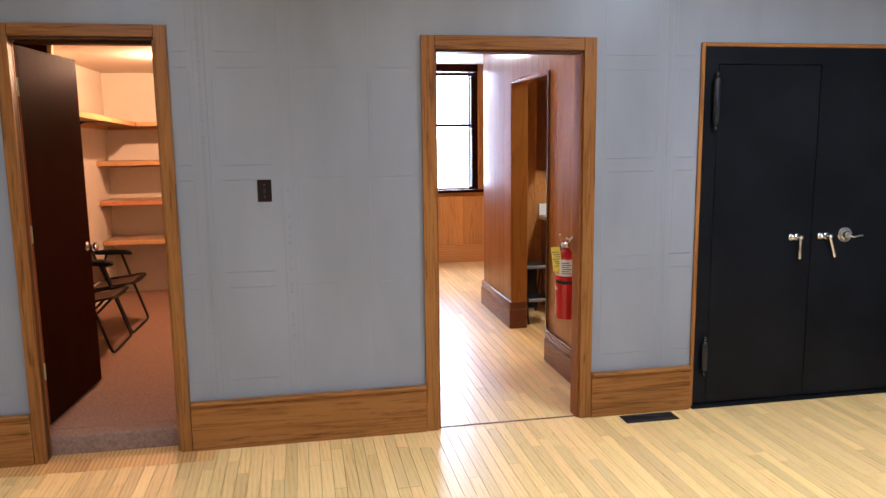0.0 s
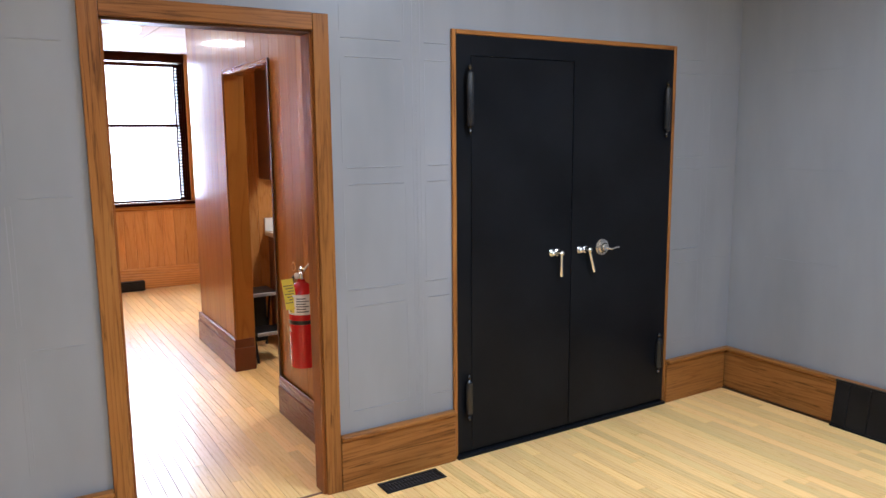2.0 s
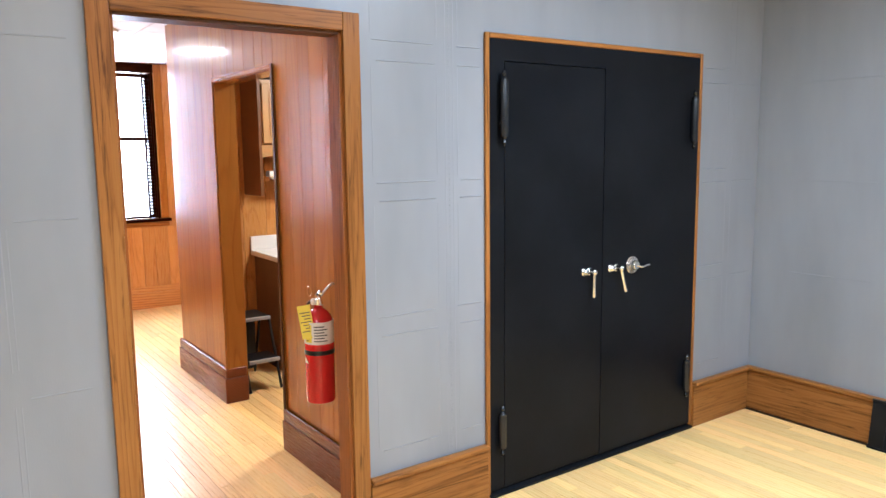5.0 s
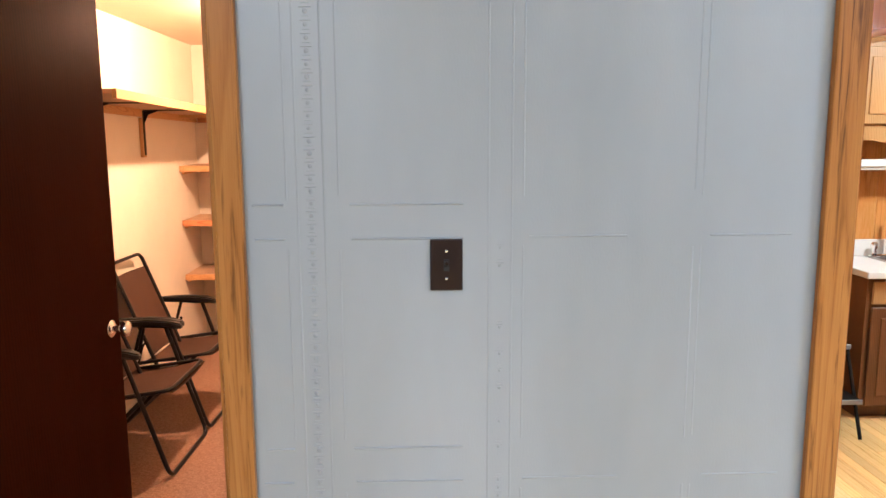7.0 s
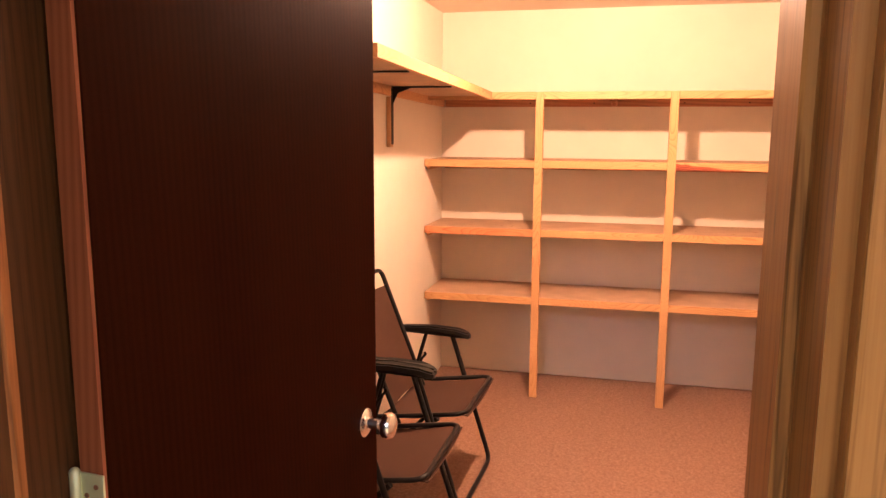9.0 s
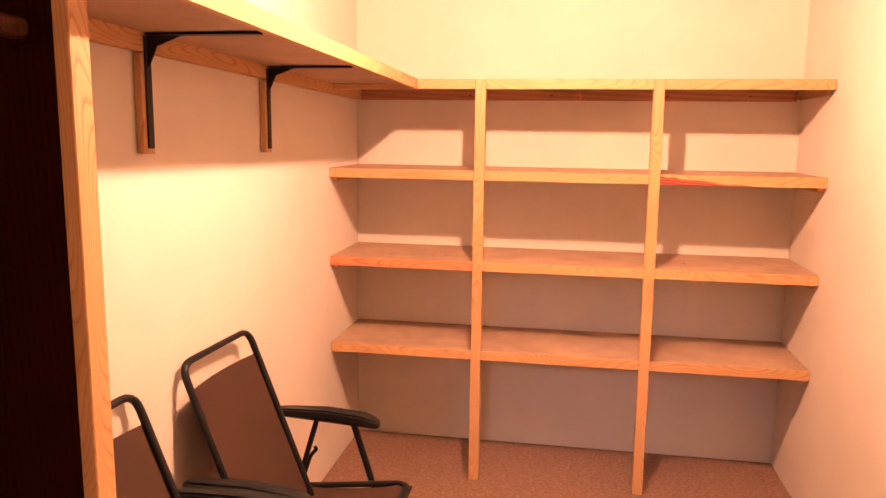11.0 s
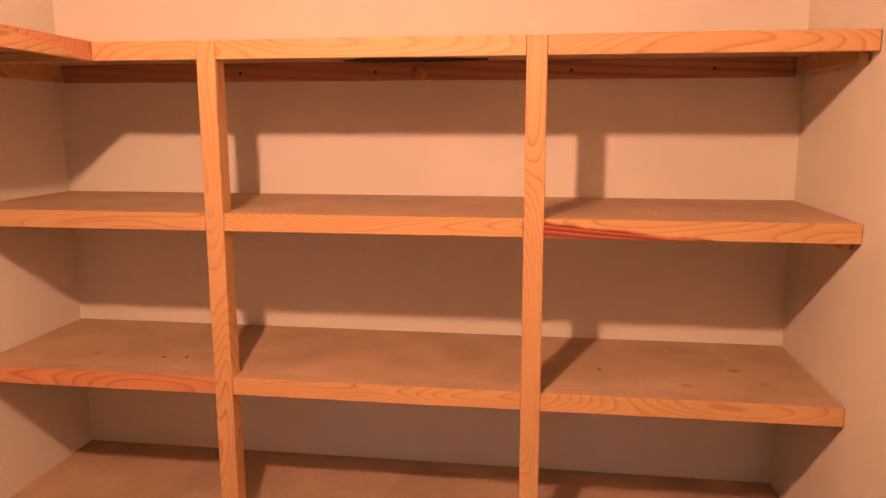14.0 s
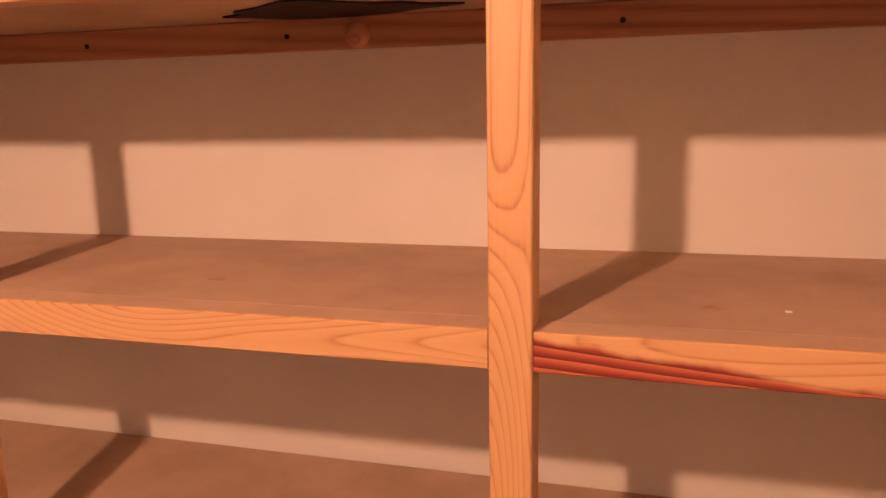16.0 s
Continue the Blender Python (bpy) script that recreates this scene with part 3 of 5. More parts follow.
bead_strip(-0.477, 1.0, 0.30, 2.9, 0.0)
bead_strip(-0.075, 0.75, 0.30, 1.40, 0.5)
bead_strip(2.002, 0.85, 0.30, 2.9, 0.0)
bead_strip(-1.56, 0.75, 0.30, 2.9, 0.3)
for vx in (-0.505, -0.449, -0.10, -0.05, 1.982, 2.022):
    rib("embossed_line", vx - 0.005, vx + 0.005, 0.28, 2.9, 0.0006)


def rib_east(y0, y1, z, proud):
    bm = bmesh.new()
    prism(bm, [(XR + 0.001, z - 0.0035), (XR - proud, z - 0.0007), (XR - proud, z + 0.0007), (XR + 0.001, z + 0.0035)], "y", y0, y1)
    part("embossed_line", bm, grey_paint, wall_right)


for y0, y1 in ((3.18, 3.62), (2.46, 2.92), (1.72, 2.18), (0.95, 1.42)):
    for z in (1.955, 1.404, 0.880):
        rib_east(y0 + random.uniform(-0.02, 0.02), y1, z + random.uniform(-0.006, 0.006), 0.0016)


# ---- door casings and baseboards ----
def casing(x0, x1, top, width, z0=0.0, stop=True, proud=0.022, name="door_casing", rabbet=0.0, lining=None, back=BACK):
    """Flat oak casing round an opening; the inner faces line the wall."""
    ob = thing(name, ((x0 + x1) / 2, WALL, 0), "golden oak door casing round an open doorway", "door frame")
    ob["kind"] = "structure"
    for a, b in ((x0 - width, x0), (x1, x1 + width)):
        bm = bx(a, b, WALL - proud, WALL - 0.001, z0, top + width - 0.001, bevel=0.004, seg=2)
        part("side_casing", bm, oak_z, ob)
    part("head_casing", bx(x0 + 0.001, x1 - 0.001, WALL - proud, WALL - 0.001, top, top + width, bevel=0.004, seg=2), oak_x, ob)
    t = 0.018
    liner = lining or jamb_z
    if rabbet:
        # left jamb in the brown with painted shade, the right one in the liner
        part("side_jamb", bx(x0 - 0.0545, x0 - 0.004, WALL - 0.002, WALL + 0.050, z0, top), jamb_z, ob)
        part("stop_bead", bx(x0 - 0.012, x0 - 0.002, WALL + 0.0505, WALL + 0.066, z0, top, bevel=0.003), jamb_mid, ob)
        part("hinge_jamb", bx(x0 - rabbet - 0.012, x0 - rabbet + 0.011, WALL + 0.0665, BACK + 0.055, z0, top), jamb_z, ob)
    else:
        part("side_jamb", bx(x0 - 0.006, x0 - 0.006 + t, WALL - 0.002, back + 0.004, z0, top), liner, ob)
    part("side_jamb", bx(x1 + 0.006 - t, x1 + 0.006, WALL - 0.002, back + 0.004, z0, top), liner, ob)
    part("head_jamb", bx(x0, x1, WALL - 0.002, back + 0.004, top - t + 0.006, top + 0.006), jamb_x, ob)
    if stop:
        for a, b in ((x1 - 0.024, x1 - 0.012),):
            part("door_stop", bx(a, b, WALL + 0.055, BACK - 0.045, z0, top - 0.012, bevel=0.003), liner, ob)
        part("door_stop", bx(x0 + 0.002, x1 - 0.024, WALL + 0.067, BACK - 0.045, top - 0.024, top - 0.012, bevel=0.003), jamb_x, ob)
    return ob


closet_case = casing(-1.318, -0.674, 2.092, 0.058, rabbet=0.099, lining=oak_z)
hall_case = casing(0.690, 1.503, 2.049, 0.070, stop=False, lining=jamb_mid, back=BACKH)
vault_trim = thing("vault_trim", (2.94, WALL, 0), "thin oak trim round black vault doors", "door frame")
vault_trim["kind"] = "structure"
part("side_trim", bx(2.186, 2.208, WALL - 0.016, WALL - 0.001, 0, 2.10, bevel=0.003), oak_z, vault_trim)
part("side_trim", bx(3.672, 3.694, WALL - 0.016, WALL - 0.001, 0, 2.10, bevel=0.003), oak_z, vault_trim)
part("head_trim", bx(2.209, 3.671, WALL - 0.016, WALL - 0.001, 2.078, 2.10, bevel=0.003), oak_x, vault_trim)


def baseboard(a, b, axis="x", at=WALL):
    """Tall oak board with a rounded cap."""
    if axis == "x":
        ob = solid("baseboard", bx(a, b, at - 0.028, at - 0.001, 0, 0.243, bevel=0.002), oak_x)
        cap = bx(a, b, at - 0.044, at - 0.001, 0.2435, 0.265, bevel=0.008, seg=3)
        m2 = oak_x
    else:
        ob = solid("baseboard", bx(at - 0.028, at - 0.001, a, b, 0, 0.243, bevel=0.002), oak_y)
        cap = bx(at - 0.044, at - 0.001, a, b, 0.2435, 0.265, bevel=0.008, seg=3)
        m2 = oak_y
    tagged(ob, "tall golden oak baseboard with a rounded cap", "baseboard", kind="structure")
    part("cap", cap, m2, ob, smooth=True)


baseboard(XL, -1.377)
baseboard(-0.613, 0.619)
baseboard(1.574, 2.185)
baseboard(3.695, XR - 0.045)
baseboard(YN, WALL - 0.001, "y", XR)
structure("threshold", bx(0.70, 1.49, 3.873, 3.885, -0.012, 0.0035, bevel=0.001), cabinet_dark, "dark wooden threshold line between floors", "threshold")

# ---- closet door ----
HINGE, LEAF_END = Vector((-1.364, 4.078, 0)), Vector((-1.294, 4.842, 0))
turn = math.degrees(math.atan2(LEAF_END.y - HINGE.y, LEAF_END.x - HINGE.x))
LEAF = (LEAF_END - HINGE).length
closet_door = new("door_closet")
tagged(closet_door, "open dark mahogany slab door with chrome knob", "door", kind="structure")
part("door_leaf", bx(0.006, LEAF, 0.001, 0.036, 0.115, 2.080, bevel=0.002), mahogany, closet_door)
part("door_edge", bx(0.0005, 0.0058, 0.002, 0.035, 0.117, 2.078), door_edge, closet_door, "reddish unstained door edge")
for z in (0.41, 1.135, 1.875):
    hinge = part("hinge", bx(-0.0032, -0.0003, -0.001, 0.0335, z - 0.045, z + 0.045, bevel=0.0008), brass, closet_door, "dull brass butt hinge")
    bm = bmesh.new()
    lathe(bm, [(0, -0.052), (0.004, -0.05), (0.0065, -0.046), (0.0065, 0.046), (0.004, 0.05), (0, 0.052)], Matrix.Translation((-0.006, 0.037, z)), 12)
    part("pin", bm, brass, hinge, smooth=True)
    part("jamb_plate", bx(-0.0040, -0.0012, 0.040, 0.064, z - 0.045, z + 0.045, bevel=0.0008), brass, hinge)
    bm = bmesh.new()
    for sx, sz in ((0.010, 0.03), (0.024, 0.018), (0.010, -0.03), (0.024, -0.018)):
        lathe(bm, [(0.0035, 0), (0.003, 0.001), (0, 0.0012)], Matrix.Translation((-0.0032, sx, z + sz)) @ pose(0, 0, 0, 0, -90), 8)
    part("screws", bm, cabinet_dark, hinge)
for s in (-1, 1):
    base = Matrix.Translation((LEAF - 0.062, 0.018 + s * 0.018, 0.972)) @ pose(0, 0, 0, -90 * s)
    bm = bmesh.new()
    lathe(bm, [(0.030, 0), (0.030, 0.003), (0.024, 0.007), (0.011, 0.009), (0.0095, 0.030), (0.014, 0.036), (0.0255, 0.044), (0.0275, 0.054), (0.0245, 0.062), (0.015, 0.067), (0.0, 0.068)], base, 24)
    part("knob", bm, chrome, closet_door, "round polished chrome knob", smooth=True)
closet_door.matrix_basis = pose(HINGE.x, HINGE.y, 0, 0, 0, turn)

# ---- vault doors ----
vault = thing("vault_door", (2.94, WALL, 0), "black enamelled steel double vault door, closed", "vault door")
part("steel_frame", bx(2.209, 3.671, WALL - 0.002, WALL + 0.12, 0.012, 2.077), black_steel, vault)
part("door_leaf", bx(2.295, 2.930, WALL - 0.0125, WALL - 0.0025, 0.03, 1.980, bevel=0.0015), black_steel, vault)
bm = bmesh.new()
prism(bm, [(2.2095, 0.03), (2.291, 0.03), (2.291, 1.9845), (2.9345, 1.9845), (2.9345, 0.03), (3.6705, 0.03), (3.6705, 2.0765), (2.2095, 2.0765)], "y", WALL - 0.0025, WALL - 0.0125)
part("door_plate", bm, black_steel, vault, "black steel plate round the smaller leaf")
part("sill", bx(2.20, 3.68, WALL - 0.034, WALL + 0.10, 0.0, 0.016, bevel=0.004, seg=2), black_steel, vault)


def vault_hinge(x, z0, z1):
    bm = bmesh.new()
    L = z1 - z0
    prof = [(0, 0), (0.006, 0.004), (0.011, 0.016), (0.006, 0.028), (0.010, 0.034), (0.019, 0.042), (0.019, 0.056), (0.0195, 0.058), (0.0195, L - 0.058),
            (0.019, L - 0.056), (0.019, L - 0.042), (0.010, L - 0.034), (0.006, L - 0.028), (0.011, L - 0.016), (0.006, L - 0.004), (0, L)]
    lathe(bm, prof, Matrix.Translation((x, WALL - 0.036, z0)), 16)
    h = part("hinge", bm, hinge_metal, vault, "black barrel hinge with ball finials", smooth=True)
    part("leaf_plate", bx(x - 0.008, x + 0.008, WALL - 0.034, WALL - 0.003, z0 + 0.06, z1 - 0.06), hinge_metal, h)


vault_hinge(2.272, 1.615, 1.945)
vault_hinge(2.262, 0.195, 0.440)
vault_hinge(3.605, 1.590, 1.905)
vault_hinge(3.605, 0.200, 0.452)


def vault_handle(px, kx, z, drop, lean):
    """Two round bosses and a bar that hangs from the second."""
    bm = bmesh.new()
    for c, r, d in ((px, 0.020, 0.020), (kx, 0.019, 0.044)):
        lathe(bm, [(r, 0), (r, 0.004), (r * 0.72, 0.008), (r * 0.62, d * 0.7), (r * 0.8, d * 0.85), (r * 0.75, d), (r * 0.4, d + 0.006), (0, d + 0.008)],
              Matrix.Translation((c, WALL - 0.013, z)) @ pose(0, 0, 0, 90), 18)
    h = part("handle", bm, chrome, vault, "chrome lever handle", smooth=True)
    bm = bmesh.new()
    m = Matrix.Translation((kx, WALL - 0.048, z - 0.004)) @ pose(0, 0, 0, 180, 0, 0) @ pose(0, 0, 0, 0, lean)
    lathe(bm, [(0.0, 0), (0.009, 0.003), (0.0085, drop * 0.5), (0.0105, drop * 0.9), (0.0095, drop - 0.004), (0.004, drop), (0, drop)], m, 14)
    part("bar", bm, chrome, h, smooth=True)


vault_handle(2.800, 2.836, 0.998, 0.125, 0)
vault_handle(2.990, 3.030, 0.998, 0.128, 18)
bm = bmesh.new()
lathe(bm, [(0.044, 0), (0.046, 0.004), (0.043, 0.009), (0.036, 0.010), (0.034, 0.014), (0.026, 0.016), (0.024, 0.030), (0.020, 0.036), (0.010, 0.038), (0, 0.038)],
      Matrix.Translation((3.155, WALL - 0.010, 1.000)) @ pose(0, 0, 0, 90), 28)
dial = part("combination_dial", bm, chrome, vault, "chrome combination dial", smooth=True)
bm = bmesh.new()
tube(bm, fillet([(3.155, WALL - 0.045, 1.0), (3.183, WALL - 0.06, 0.990), (3.218, WALL - 0.055, 0.998), (3.245, WALL - 0.05, 0.996)], 0.02), 0.006, 10)
part("lever", bm, chrome, dial, smooth=True)
bm = bmesh.new()
for k in range(12):
    a = k * math.pi / 6
    box(bm, 3.155 + 0.039 * math.cos(a) - 0.002, 3.155 + 0.039 * math.cos(a) + 0.002, WALL - 0.0205, WALL - 0.0185, 1.0 + 0.039 * math.sin(a) - 0.002, 1.0 + 0.039 * math.sin(a) + 0.002)
part("dial_marks", bm, ink, dial)

# ---- light switch ----
switch = thing("light_switch", (-0.191, WALL, 1.345), "dark brown plastic light switch plate with toggle", "light switch")
part("plate", bx(-0.226, -0.156, WALL - 0.0065, WALL - 0.0005, 1.289, 1.401, bevel=0.003, seg=2), brown_plastic, switch)
part("bezel", bx(-0.197, -0.185, WALL - 0.0075, WALL - 0.006, 1.332, 1.358, bevel=0.0006), black_plastic, switch)
bm = bmesh.new()
prism(bm, [(WALL - 0.006, 1.341), (WALL - 0.019, 1.348), (WALL - 0.019, 1.354), (WALL - 0.006, 1.352)], "x", -0.1945, -0.1875)
part("toggle", bm, brown_plastic, switch)
for z in (1.315, 1.375):
    bm = bmesh.new()
    lathe(bm, [(0.0035, 0), (0.003, 0.0012), (0, 0.0016)], Matrix.Translation((-0.191, WALL - 0.0065, z)) @ pose(0, 0, 0, 90), 10)
    part("screw", bm, chrome, switch, smooth=True)

# ---- floor register ----
reg = thing("floor_register", (1.893, 3.755, 0), "black slotted metal floor register by the baseboard", "floor vent")
bm = bmesh.new()
for a, b, c, d in ((1.735, 2.052, 3.702, 3.720), (1.735, 2.052, 3.792, 3.810), (1.735, 1.753, 3.721, 3.791), (2.034, 2.052, 3.721, 3.791)):
    box(bm, a, b, c, d, 0.001, 0.007, bevel=0.002)
part("frame", bm, black_metal, reg)
part("well", bx(1.752, 2.035, 3.72, 3.792, -0.010, 0.0015), ink, reg)
for k in range(17):
    xx = 1.762 + k * 0.0166
    part("slat", bx(xx - 0.0035, xx + 0.0035, 3.7205, 3.7915, 0.002, 0.0062), black_metal, reg)
part("slat", bx(1.754, 2.033, 3.753, 3.759, 0.0063, 0.0075), black_metal, reg)

# ---- black return grille on the right wall ----
gr = thing("return_grille", (XR - 0.03, 2.5, 0), "black metal return air grille leaning on baseboard", "air grille")
GY0, GY1 = 1.95, 3.095
bm = bmesh.new()
GX = XR - 0.036
prism(bm, [(GX - 0.045, 0.002), (GX - 0.012, 0.262), (GX - 0.001, 0.262), (GX - 0.001, 0.002)], "y", GY0, GY1)
part("body", bm, black_metal, gr)
for k in range(10):
    yy = GY1 - 0.075 - k * 0.115
    bm = bmesh.new()
    prism(bm, [(GX - 0.0495, 0.012), (GX - 0.0195, 0.248), (GX - 0.012, 0.248), (GX - 0.043, 0.012)], "y", yy - 0.004, yy + 0.004)
    part("rib", bm, black_metal, gr)
for z0, z1, dx in ((0.250, 0.264, 0.018), (0.0, 0.013, 0.052)):
    part("rail", bx(GX - dx, GX - 0.002, GY0 - 0.004, GY1 + 0.004, z0 + 0.001, z1, bevel=0.002), black_metal, gr)

# ---- ceiling lights of the room ----
for fx, fy, watts in FLUO:
    fl = thing("ceiling_light", (fx, fy, ROOM_H), "white fluorescent ceiling light with flat diffuser", "ceiling light", "room ceiling lights")
    part("frame", bx(fx - 0.31, fx + 0.31, fy - 0.62, fy + 0.62, ROOM_H - 0.07, ROOM_H - 0.001, bevel=0.006), label_white, fl)
    part("diffuser", bx(fx - 0.28, fx + 0.28, fy - 0.59, fy + 0.59, ROOM_H - 0.082, ROOM_H - 0.0705, bevel=0.003), glow_tube, fl)

# ---- closet shelving ----
SY, PW = 7.378, 0.041      # front of the shelves, width of the posts
POSTS = (-1.2335, -0.5535)
TOPS = (1.772, 1.413, 1.043, 0.668)
BAYS = [(CX0 + 0.002, POSTS[0] - PW / 2 - 0.0005), (POSTS[0] + PW / 2 + 0.0005, POSTS[1] - PW / 2 - 0.0005), (POSTS[1] + PW / 2 + 0.0005, CX1 - 0.002)]
shelving = thing("shelving", (-0.9, 7.6, CZ0), "built-in closet shelving, empty, particle board with pine edges", "shelves")
for px in POSTS:
    part("post", bx(px - PW / 2, px + PW / 2, SY - 0.002, SY + 0.042, CZ0, TOPS[0] - 0.0015, bevel=0.0015), pine_z, shelving)
for k, z in enumerate(TOPS):
    back = CY1 - 0.002
    sh = part("shelf_board", bx(CX0 + 0.002, CX1 - 0.002, SY + 0.0435, back, z - 0.020, z - 0.001, bevel=0.001), hardboard, shelving)
    for j, (a, b) in enumerate(BAYS):
        if k == 0 and j == 0:
            a = -1.487
        m = heart if (k, j) == (1, 2) else red_pine if (k, j) == (2, 0) else pine_x
        part("edge_strip", bx(a, b, SY, SY + 0.0065, z - 0.0395, z - 0.0004, bevel=0.0012), m, sh)
        part("board_nose", bx(a, b, SY + 0.0067, SY + 0.0434, z - 0.020, z - 0.001), hardboard, sh)
        part("edge_batten", bx(max(a, CX0 + 0.02), b, SY + 0.0067, SY + 0.043, z - 0.038, z - 0.0205), pine_x, sh)
    # cleats on the walls
    part("cleat", bx(CX0 + 0.024, CX1 - 0.024, CY1 - 0.021, CY1 - 0.002, z - 0.066, z - 0.0205, bevel=0.0015), cleat_wood, sh, "dark stained pine cleat")
    part("cleat", bx(CX1 - 0.022, CX1 - 0.002, SY + 0.045, CY1 - 0.022, z - 0.058, z - 0.0205, bevel=0.0015), pine_y, sh)
    if k:
        part("cleat", bx(CX0 + 0.002, CX0 + 0.022, SY + 0.045, CY1 - 0.022, z - 0.058, z - 0.0205, bevel=0.0015), pine_y, sh)
for nx in (-1.33, -0.969, -0.477, -0.14):
    bm = bmesh.new()
    lathe(bm, [(0.0042, 0), (0.004, 0.001), (0, 0.0012)], Matrix.Translation((nx, CY1 - 0.0212, 1.727)) @ pose(0, 0, 0, 90), 8)
    part("nail", bm, dark_spots, shelving)
for nx, ny in ((-1.44, 7.50), (-1.385, 7.505), (-0.40, 7.55)):
    bm = bmesh.new()
    lathe(bm, [(0.0045, 0), (0.004, 0.0006), (0, 0.0008)], Matrix.Translation((nx, ny, TOPS[2] - 0.0009)), 8)
    part("nail_hole", bm, dark_spots, shelving)
for mx_, my_, tz, r_ in ((-0.37, 7.50, 1, 0.010), (-0.12, 7.62, 1, 0.013), (-0.95, 7.52, 1, 0.011), (-0.10, 7.58, 2, 0.016), (-0.22, 7.47, 2, 0.014), (-0.05, 7.50, 2, 0.012), (-1.62, 7.50, 2, 0.012), (-0.72, 7.60, 2, 0.009)):
    bm = bmesh.new()
    ring = [(mx_ + r_ * random.uniform(0.6, 1.5) * math.cos(a), my_ + r_ * random.uniform(0.4, 0.9) * math.sin(a)) for a in np.linspace(0, 2 * math.pi, 12)[:-1]]
    prism(bm, ring, "z", TOPS[tz] - 0.0012, TOPS[tz] - 0.0006)
    part("smudge", bm, smudge_paint, shelving, "dark scuff on the shelf board")
part("paint_chip", bx(-0.302, -0.296, 7.497, 7.500, TOPS[1] - 0.001, TOPS[1] + 0.0005), label_white, shelving, "tiny white chip")
# thin dark brown sheet with a wavy outline under the top shelf
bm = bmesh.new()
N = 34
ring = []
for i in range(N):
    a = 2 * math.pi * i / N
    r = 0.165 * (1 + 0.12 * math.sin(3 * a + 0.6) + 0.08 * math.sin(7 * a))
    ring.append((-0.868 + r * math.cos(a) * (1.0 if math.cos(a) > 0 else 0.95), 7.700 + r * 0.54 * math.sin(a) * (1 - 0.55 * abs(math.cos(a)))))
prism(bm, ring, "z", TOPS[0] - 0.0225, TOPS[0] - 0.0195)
part("knot", bm, dark_spots, shelving, "dark brown patch under the board")
bm = bmesh.new()
lathe(bm, [(0.020, 0), (0.018, 0.004), (0.012, 0.010), (0.006, 0.013), (0, 0.014)], Matrix.Translation((-0.855, CY1 - 0.021, TOPS[0] - 0.046)) @ pose(0, 0, 0, 90), 14)
part("knot", bm, red_pine, shelving, "round brown knot in the cleat", smooth=True)

# ---- side shelf on brackets ----
UY = 5.45
side = thing("side_shelf", (-1.67, 6.4, TOPS[0]), "high pine-edged side shelf on black steel brackets", "shelf")
part("shelf_board", bx(CX0 + 0.002, -1.507, UY + 0.002, SY + 0.040, TOPS[0] - 0.020, TOPS[0] - 0.001), hardboard, side)
z_lo, z_hi, y_end = TOPS[0] - 0.0395, TOPS[0], SY + 0.0205
bm = bmesh.new()
prism(bm, [(UY + 0.002, z_lo), (y_end, z_lo), (7.06, z_hi), (UY + 0.002, z_hi)], "x", -1.5065, -1.4875)
part("edge_strip", bm, pine_y, side)
bm = bmesh.new()
prism(bm, [(7.0605, z_hi), (y_end, z_lo + 0.0003), (y_end, z_hi)], "x", -1.5065, -1.4875)
part("edge_strip", bm, red_pine, side, "reddish heartwood end of the edge strip")
part("cleat", bx(CX0 + 0.002, CX0 + 0.022, UY + 0.002, CY1 - 0.023, TOPS[0] - 0.066, TOPS[0] - 0.0205, bevel=0.0015), pine_y, side)
part("cross_batten", bx(CX0 + 0.023, -1.507, SY + 0.001, SY + 0.040, TOPS[0] - 0.040, TOPS[0] - 0.0205), pine_x, side)
for by in (6.02, 6.715):
    br = part("bracket_batten", bx(CX0 + 0.002, CX0 + 0.021, by - 0.022, by + 0.022, 1.478, TOPS[0] - 0.067, bevel=0.0015), pine_z, side, "short pine batten behind a bracket")
    bm = bmesh.new()
    box(bm, CX0 + 0.0215, CX0 + 0.026, by - 0.010, by + 0.014, 1.490, TOPS[0] - 0.028, bevel=0.001)
    part("upright_arm", bm, black_metal, br)
    bm = bmesh.new()
    box(bm, CX0 + 0.0265, -1.56, by - 0.010, by + 0.014, TOPS[0] - 0.027, TOPS[0] - 0.0215, bevel=0.001)
    part("top_arm", bm, black_metal, br)
    bm = bmesh.new()
    prism(bm, [(CX0 + 0.0262, TOPS[0] - 0.0275), (CX0 + 0.0262, TOPS[0] - 0.10), (CX0 + 0.05, TOPS[0] - 0.05), (CX0 + 0.11, TOPS[0] - 0.0275)], "y", by - 0.001, by + 0.004)
    part("gusset", bm, black_metal, br)

for piece in side.children_recursive:       # the shelf rises a little towards the door
    for v in piece.data.vertices:
        v.co.z += max(0.0, SY - v.co.y) * 0.021

# ---- upright panel and coat rod ----
panel = thing("closet_upright", (-1.72, UY - 0.02, CZ0), "dark wooden upright panel with pale pine front edge", "panel")
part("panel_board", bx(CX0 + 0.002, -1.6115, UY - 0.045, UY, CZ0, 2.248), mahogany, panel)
part("front_edge", bx(-1.611, -1.585, UY - 0.047, UY + 0.001, CZ0, 2.248, bevel=0.002), pine_z, panel, "pale pine edge strip")
rod = thing("coat_rod", (-1.68, 4.75, 1.70), "round wooden coat rod beside the closet door", "coat rod")
bm = bmesh.new()
tube(bm, [(-1.655, BACK + 0.013, 1.705), (-1.655, UY - 0.048, 1.705)], 0.016, 14)
part("rod", bm, jamb_z, rod, smooth=True)
bm = bmesh.new()
